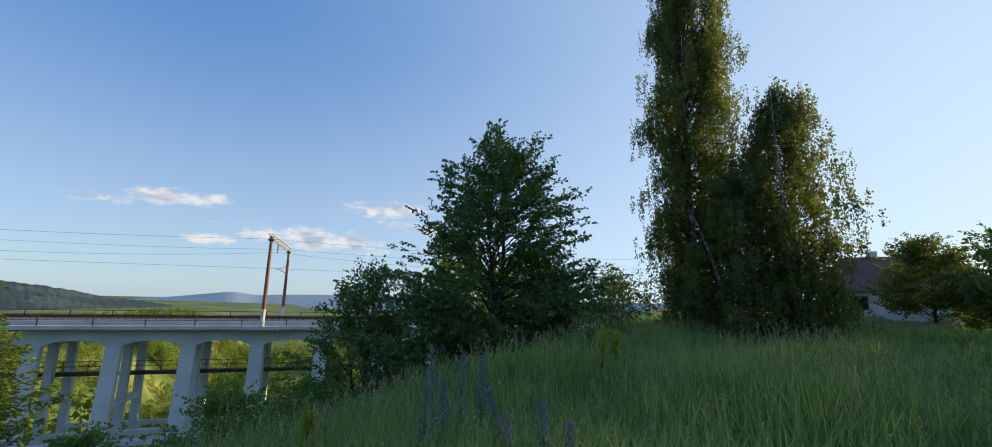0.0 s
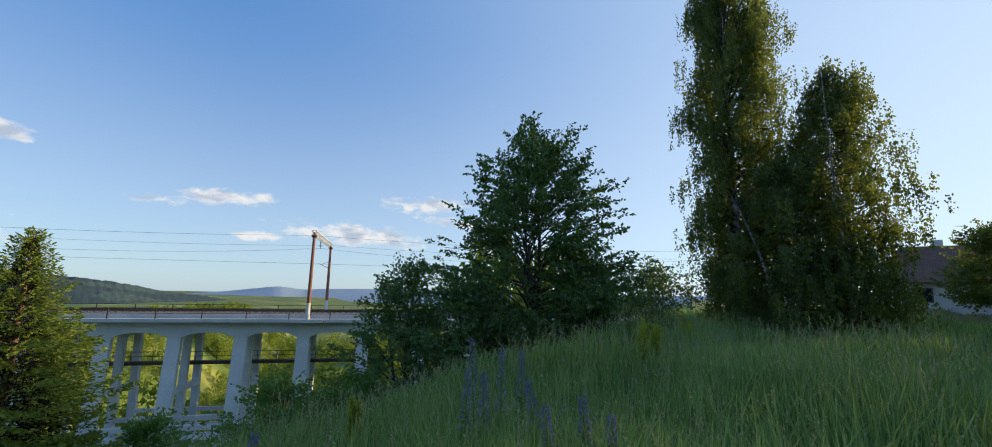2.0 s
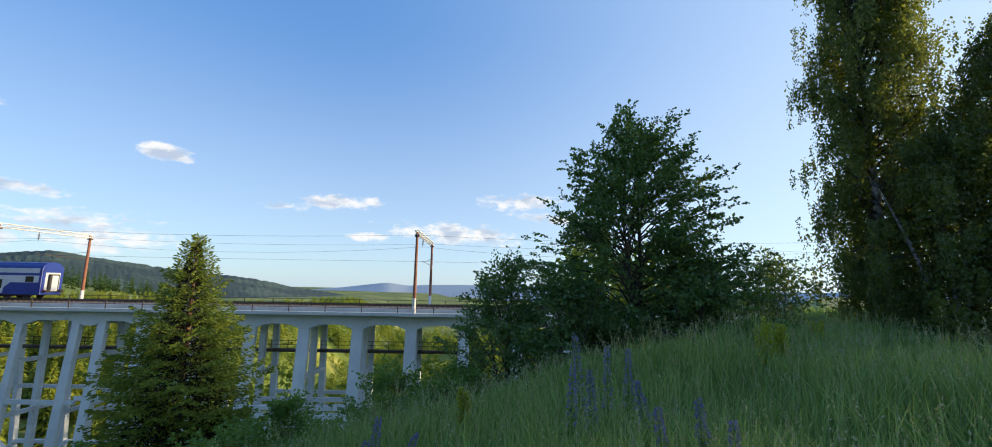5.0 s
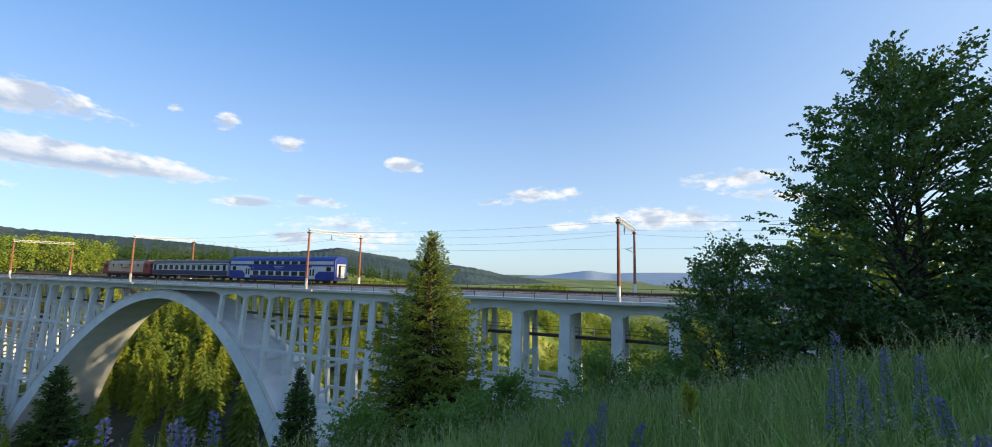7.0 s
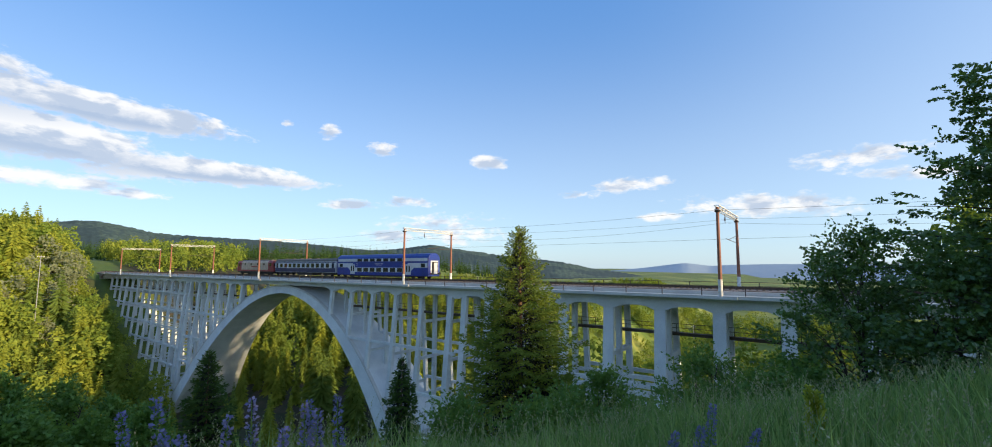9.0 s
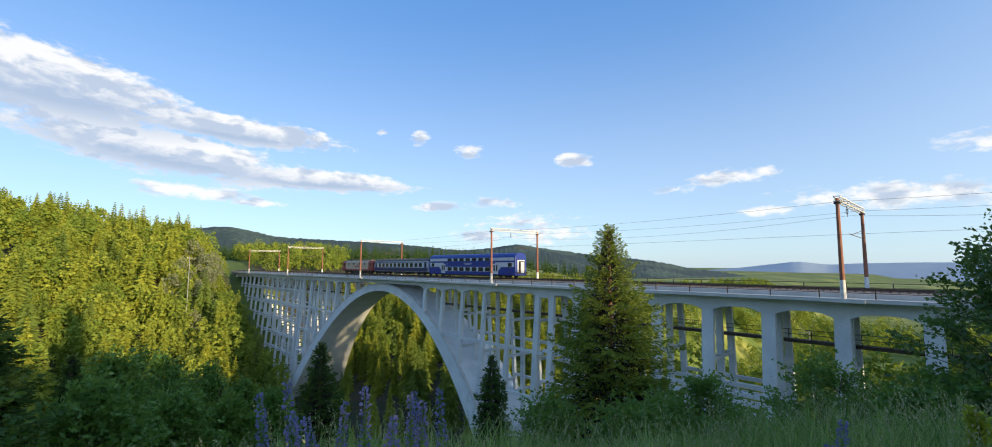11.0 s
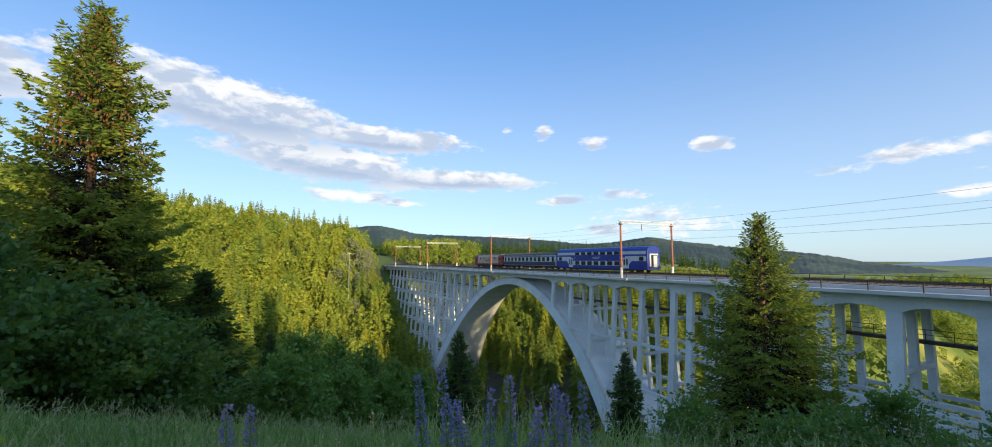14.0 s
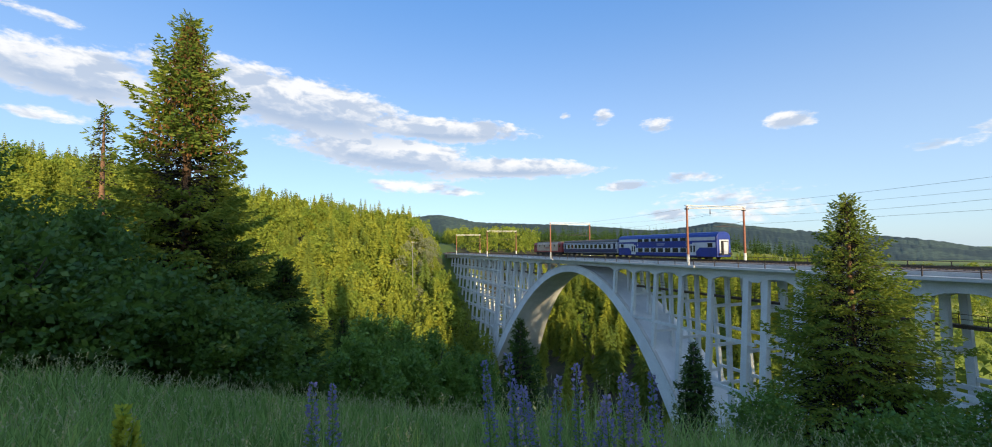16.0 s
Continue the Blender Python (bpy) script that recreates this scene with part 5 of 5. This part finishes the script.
wood("silver_willows", BROAD, [(*to_world(s, p), h, 1.1) for s, p, h in ((226, 39, 15), (232, 43, 13), (216, 38, 14), (238, 36, 15), (206, 34, 13), (198, 38, 11), (220, 30, 16), (190, 30, 12), (208, 25, 15))], WILLOW_LEAF, "silvery willows at the viaduct's far end", 10)


# ---------------------------------------------------------------- the house behind the birches
def house(yaw, dist, turn):
    x, y = polar(yaw, dist)
    h = thing("house", pose(x, y, ground_at(x, y) + 0.2, 0, 0, turn), "low white plastered house with old brown tiled roof", "house")
    L, D, H, R = 11.0, 7.5, 2.7, 3.1
    walls = part("wall", Mesh().box(-L / 2, L / 2, -D / 2, D / 2, -1.5, H), PLASTER, h, "white plastered wall")
    m = Mesh()
    e, t = 0.5, 0.12
    for sgn in (-1, 1):
        m.hexa([(-L / 2 - e, sgn * (D / 2 + e), H - 0.25), (L / 2 + e, sgn * (D / 2 + e), H - 0.25), (L / 2 - 1.6, 0, H + R), (-L / 2 + 1.6, 0, H + R),
                (-L / 2 - e, sgn * (D / 2 + e), H - 0.25 + t), (L / 2 + e, sgn * (D / 2 + e), H - 0.25 + t), (L / 2 - 1.6, 0, H + R + t), (-L / 2 + 1.6, 0, H + R + t)])
    for sgn in (-1, 1):
        m.hexa([(sgn * (L / 2 + e), -D / 2 - e, H - 0.25), (sgn * (L / 2 + e), D / 2 + e, H - 0.25), (sgn * (L / 2 - 1.6), 0.02, H + R), (sgn * (L / 2 - 1.6), -0.02, H + R),
                (sgn * (L / 2 + e), -D / 2 - e, H - 0.13), (sgn * (L / 2 + e), D / 2 + e, H - 0.13), (sgn * (L / 2 - 1.6), 0.02, H + R + t), (sgn * (L / 2 - 1.6), -0.02, H + R + t)])
    roof = part("roof", m, ROOF_TILE, h, "weathered brown tiled hip roof")
    part("chimney", Mesh().box(-1.6, -0.9, 0.3, 1.0, H + R - 0.9, H + R + 0.7), PLASTER, roof, "pale chimney")
    for xx in (-3.4, 0.0, 3.4):
        for sgn in (-1, 1):
            w = part("window", Mesh().box(xx - 0.6, xx + 0.6, sgn * D / 2 - 0.06, sgn * D / 2 + 0.06, 0.9, 2.1), TIMBER, h)
            part("pane", Mesh().box(xx - 0.5, xx + 0.5, sgn * D / 2 - 0.08, sgn * D / 2 + 0.08, 1.0, 2.0), GLASS, w)
    w = part("window", Mesh().box(-L / 2 - 0.06, -L / 2 + 0.06, -1.4, -0.3, 0.9, 2.1), TIMBER, h)
    part("pane", Mesh().box(-L / 2 - 0.08, -L / 2 + 0.08, -1.3, -0.4, 1.0, 2.0), GLASS, w)
    return h


house(-43.5, 56.0, -30)


# ---------------------------------------------------------------- grass
def blades(n, d0, d1, yaw0, yaw1, h0, h1, wide, material, name, label, seed, power=1.0, keep=None, plume=False):
    """Bent blades of grass standing on the ground between two distances and two yaws."""
    rng = np.random.default_rng(seed)
    d = d0 + (d1 - d0) * rng.uniform(0, 1, n) ** power
    a = np.radians(rng.uniform(yaw0, yaw1, n))
    x, y = -np.sin(a) * d, np.cos(a) * d
    patch = 0.78 + 0.32 * np.sin(x * 0.9 + 1) * np.sin(y * 0.8) + 0.2 * np.sin(x * 2.3) * np.sin(y * 2.9 + 1)
    z = height(x, y)
    h = rng.uniform(h0, h1, n) * patch * np.interp(np.degrees(a), [86, 108], [1.0, 0.62])
    if keep is not None:
        ok = keep(x, y)
        x, y, z, h, d = x[ok], y[ok], z[ok], h[ok], d[ok]
        n = len(x)
    turn, lean = rng.uniform(0, 2 * math.pi, n), np.abs(rng.normal(0.32, 0.2, n))
    w = wide * rng.uniform(0.6, 1.4, n) * (1 + d * 0.05)
    lx, ly = np.cos(turn) * lean, np.sin(turn) * lean
    face = rng.uniform(0, 2 * math.pi, n)
    sx, sy = np.cos(face) * w, np.sin(face) * w
    out = []
    for t, k in ((0.0, 1.0), (0.55, 0.8), (1.0, 0.08)):
        bx, by, bz = x + lx * h * t * t, y + ly * h * t * t, z + h * t * (1 - 0.18 * lean * t) - 0.03
        out += [np.stack([bx - sx * k, by - sy * k, bz], 1), np.stack([bx + sx * k, by + sy * k, bz], 1)]
    v = np.stack(out, 1).reshape(-1, 3)
    base = np.arange(n)[:, None] * 6
    f = np.concatenate([base + np.array([0, 1, 3, 2]), base + np.array([2, 3, 5, 4])])
    ob = new(name, mesh_from(name, v, f, material))
    tagged(ob, label, "grass", kind="stuff")
    if plume:
        m = 7
        tip = np.stack([x + lx * h, y + ly * h, z + h * (1 - 0.18 * lean)], 1)
        down = np.stack([lx * h * 0.35, ly * h * 0.35, h * 0.2], 1)
        P = np.concatenate([tip - down * (j / m) for j in range(m)])
        D = np.tile(np.stack([lx, ly, np.full(n, 0.9)], 1), (m, 1)) + rng.normal(0, 0.45, (n * m, 3))
        S = rng.uniform(0.022, 0.042, n * m) * np.tile(np.clip(0.45 + d * 0.07, 0.5, 1.3), m)
        v, f = cards(P, D, S, S * 0.22, seed)
        ob = new("grass_plumes", mesh_from("grass_plumes", v, f, DRY_GRASS))
        tagged(ob, "pale feathery seed heads above the meadow grass", "grass", kind="stuff")


blades(40000, 1.2, 11, -56, 146, 0.3, 0.9, 0.0075, GRASS, "meadow_grass", "tall uncut green meadow grass", 301, 0.9)
blades(52000, 9, 30, -60, 146, 0.4, 0.85, 0.009, GRASS, "meadow_grass", "tall green grass farther out on the meadow", 302, 0.8)
blades(24000, 24, 62, -64, 40, 0.4, 0.8, 0.010, GRASS, "meadow_grass", "grass at the meadow's far edge", 303, 0.9)
blades(10000, 1.8, 22, -56, 146, 0.7, 1.15, 0.0024, DRY_GRASS, "seed_stalks", "thin dry stalks with seed heads in the meadow", 304, 0.8, plume=True)
blades(9000, 1.2, 14, 146, 304, 0.3, 0.85, 0.009, GRASS, "meadow_grass", "tall green grass behind the camera", 306, 0.8)
blades(9000, 42, 52, -47, -37, 0.4, 0.9, 0.02, DRY_GRASS, "dry_grass", "sunlit dry grass before the house", 305)


# ---------------------------------------------------------------- wild flowers
def flower_spire(yaw, dist, top_el, seed, spread=1.0):
    rng = np.random.default_rng(seed)
    x, y = polar(yaw, dist)
    z = ground_at(x, y)
    h = min(max(EYE + dist * math.tan(radians(top_el)) - z, 0.45), 1.5)
    plant = thing("bugloss_flower", pose(x, y, z), "tall spire of violet-blue wild flowers in the meadow", "flower", "blue flower spires")
    lx, ly = rng.normal(0, 0.05, 2)
    part("stem", Mesh().tube([(0, 0, -0.03), (lx * 0.4, ly * 0.4, h * 0.5), (lx, ly, h)], [0.008, 0.006, 0.002], 6), BUSH_LEAF, plant, "hairy green stem")
    n = 330
    t = rng.uniform(0.25, 1.0, n) ** 0.85
    a = rng.uniform(0, 2 * math.pi, n)
    wide = 0.062 * spread * (1.12 - t) ** 0.7 * rng.uniform(0.35, 1.1, n)
    P = np.stack([lx * t * t + np.cos(a) * wide, ly * t * t + np.sin(a) * wide, h * t], 1)
    D = np.stack([np.cos(a), np.sin(a), rng.normal(0.5, 0.4, n)], 1)
    S = rng.uniform(0.014, 0.030, n)
    v, f = cards(P, D, S, S * 0.42, seed)
    part("blossom", mesh_from("blossom", v, f, BLOSSOM), None, plant, "violet-blue blossoms")
    n = 150
    t = rng.uniform(0.05, 0.95, n)
    a = rng.uniform(0, 2 * math.pi, n)
    P = np.stack([lx * t * t, ly * t * t, h * t], 1)
    D = np.stack([np.cos(a), np.sin(a), np.full(n, 0.55)], 1)
    S = 0.13 * (1.1 - t) * rng.uniform(0.5, 1.0, n)
    v, f = cards(P, D, S, S * 0.10, seed + 1)
    part("foliage", mesh_from("foliage", v, f, BUSH_LEAF), None, plant, "narrow green leaves")


SPIRES = [(87.7, 3.3, -13.4), (88.6, 3.4, -17.0), (86.8, 3.2, -17.5), (83.6, 3.5, -16.0), (80.4, 3.4, -14.6), (79.2, 3.3, -18.0), (75.0, 3.5, -15.4), (74.0, 3.4, -16.2), (73.0, 3.6, -15.4),
          (71.2, 3.4, -15.2), (112.2, 3.6, -15.2), (109.8, 3.7, -15.6), (133.5, 3.2, -20.5), (90.9, 3.8, -14.0), (3.0, 5.2, -5.4), (0.0, 5.4, -6.8), (-2.4, 5.6, -7.0), (4.2, 5.0, -9.0), (-10.5, 4.6, -11.5),
          (-6.5, 4.2, -13.0), (1.6, 4.8, -9.5), (28.0, 4.4, -15.5), (24.0, 4.6, -17.2), (29.0, 4.5, -17.8), (-4.5, 5.0, -10.5), (32.0, 4.2, -18.5), (-13.5, 4.4, -13.5), (85.2, 3.9, -17.0), (77.0, 3.1, -18.0)]
for i, (yaw, dist, up) in enumerate(SPIRES):
    flower_spire(yaw, dist, up, 400 + i, 1.0 if dist < 4 else 1.15)


def yellow_weed(yaw, dist, top_el, wide, seed):
    rng = np.random.default_rng(seed)
    x, y = polar(yaw, dist)
    z = ground_at(x, y)
    h = max(EYE + dist * math.tan(radians(top_el)) - z, 0.4)
    plant = thing("yellow_weed", pose(x, y, z), "yellow-green flowering weed standing in the grass", "plant", "yellow weeds")
    m = Mesh()
    P, D, S = [], [], []
    for k in range(9):
        ox, oy = rng.normal(0, wide * 0.4, 2)
        top = h * rng.uniform(0.7, 1.0)
        m.tube([(ox * 0.3, oy * 0.3, -0.02), (ox, oy, top)], [0.008, 0.003], 5)
        n = 130
        t = rng.uniform(0.3, 1.0, n)
        a = rng.uniform(0, 2 * math.pi, n)
        r = 0.08 * (1.15 - t) * rng.uniform(0.3, 1.1, n)
        P.append(np.stack([ox * t + np.cos(a) * r, oy * t + np.sin(a) * r, top * t], 1))
        D.append(np.stack([np.cos(a), np.sin(a), np.full(n, 0.9)], 1)), S.append(rng.uniform(0.03, 0.06, n))
    part("stem", m, BUSH_LEAF, plant)
    P, D, S = np.concatenate(P), np.concatenate(D), np.concatenate(S)
    v, f = cards(P, D, S, S * 0.35, seed)
    part("blossom", mesh_from("blossom", v, f, YELLOW), None, plant, "yellow-green blossoms")


for i, spec in enumerate(((-16.2, 9.0, -2.4, 0.2), (-17.4, 11.0, -3.2, 0.22), (128.4, 4.2, -14.6, 0.09), (-20.5, 15.0, -2.3, 0.4), (17.5, 6.0, -12.0, 0.08))):
    yellow_weed(*spec, 500 + i)


# ---------------------------------------------------------------- poles
def utility_pole(yaw, dist, top_el):
    x, y = polar(yaw, dist)
    z = ground_at(x, y)
    h = max(EYE + dist * math.tan(radians(top_el)) - z, 5.0)
    pole = thing("utility_pole", pose(x, y, z, 0, 0, yaw), "slim weathered pole with a short cross arm", "utility pole", "utility poles")
    part("shaft", Mesh().tube([(0, 0, -0.5), (0, 0, h)], [0.16, 0.10], 8), GALV, pole)
    part("cross_arm", Mesh().box(-0.8, 0.8, -0.06, 0.06, h - 0.6, h - 0.45), GALV, pole)
    for x in (-0.7, 0.7):
        part("insulator", Mesh().tube([(x, 0, h - 0.45), (x, 0, h - 0.25)], [0.06, 0.04], 8), POST_WHITE, pole)


utility_pole(96.2, 262.0, 0.9)
utility_pole(98.0, 190.0, 0.6)
utility_pole(28.4, 175.0, -7.0)
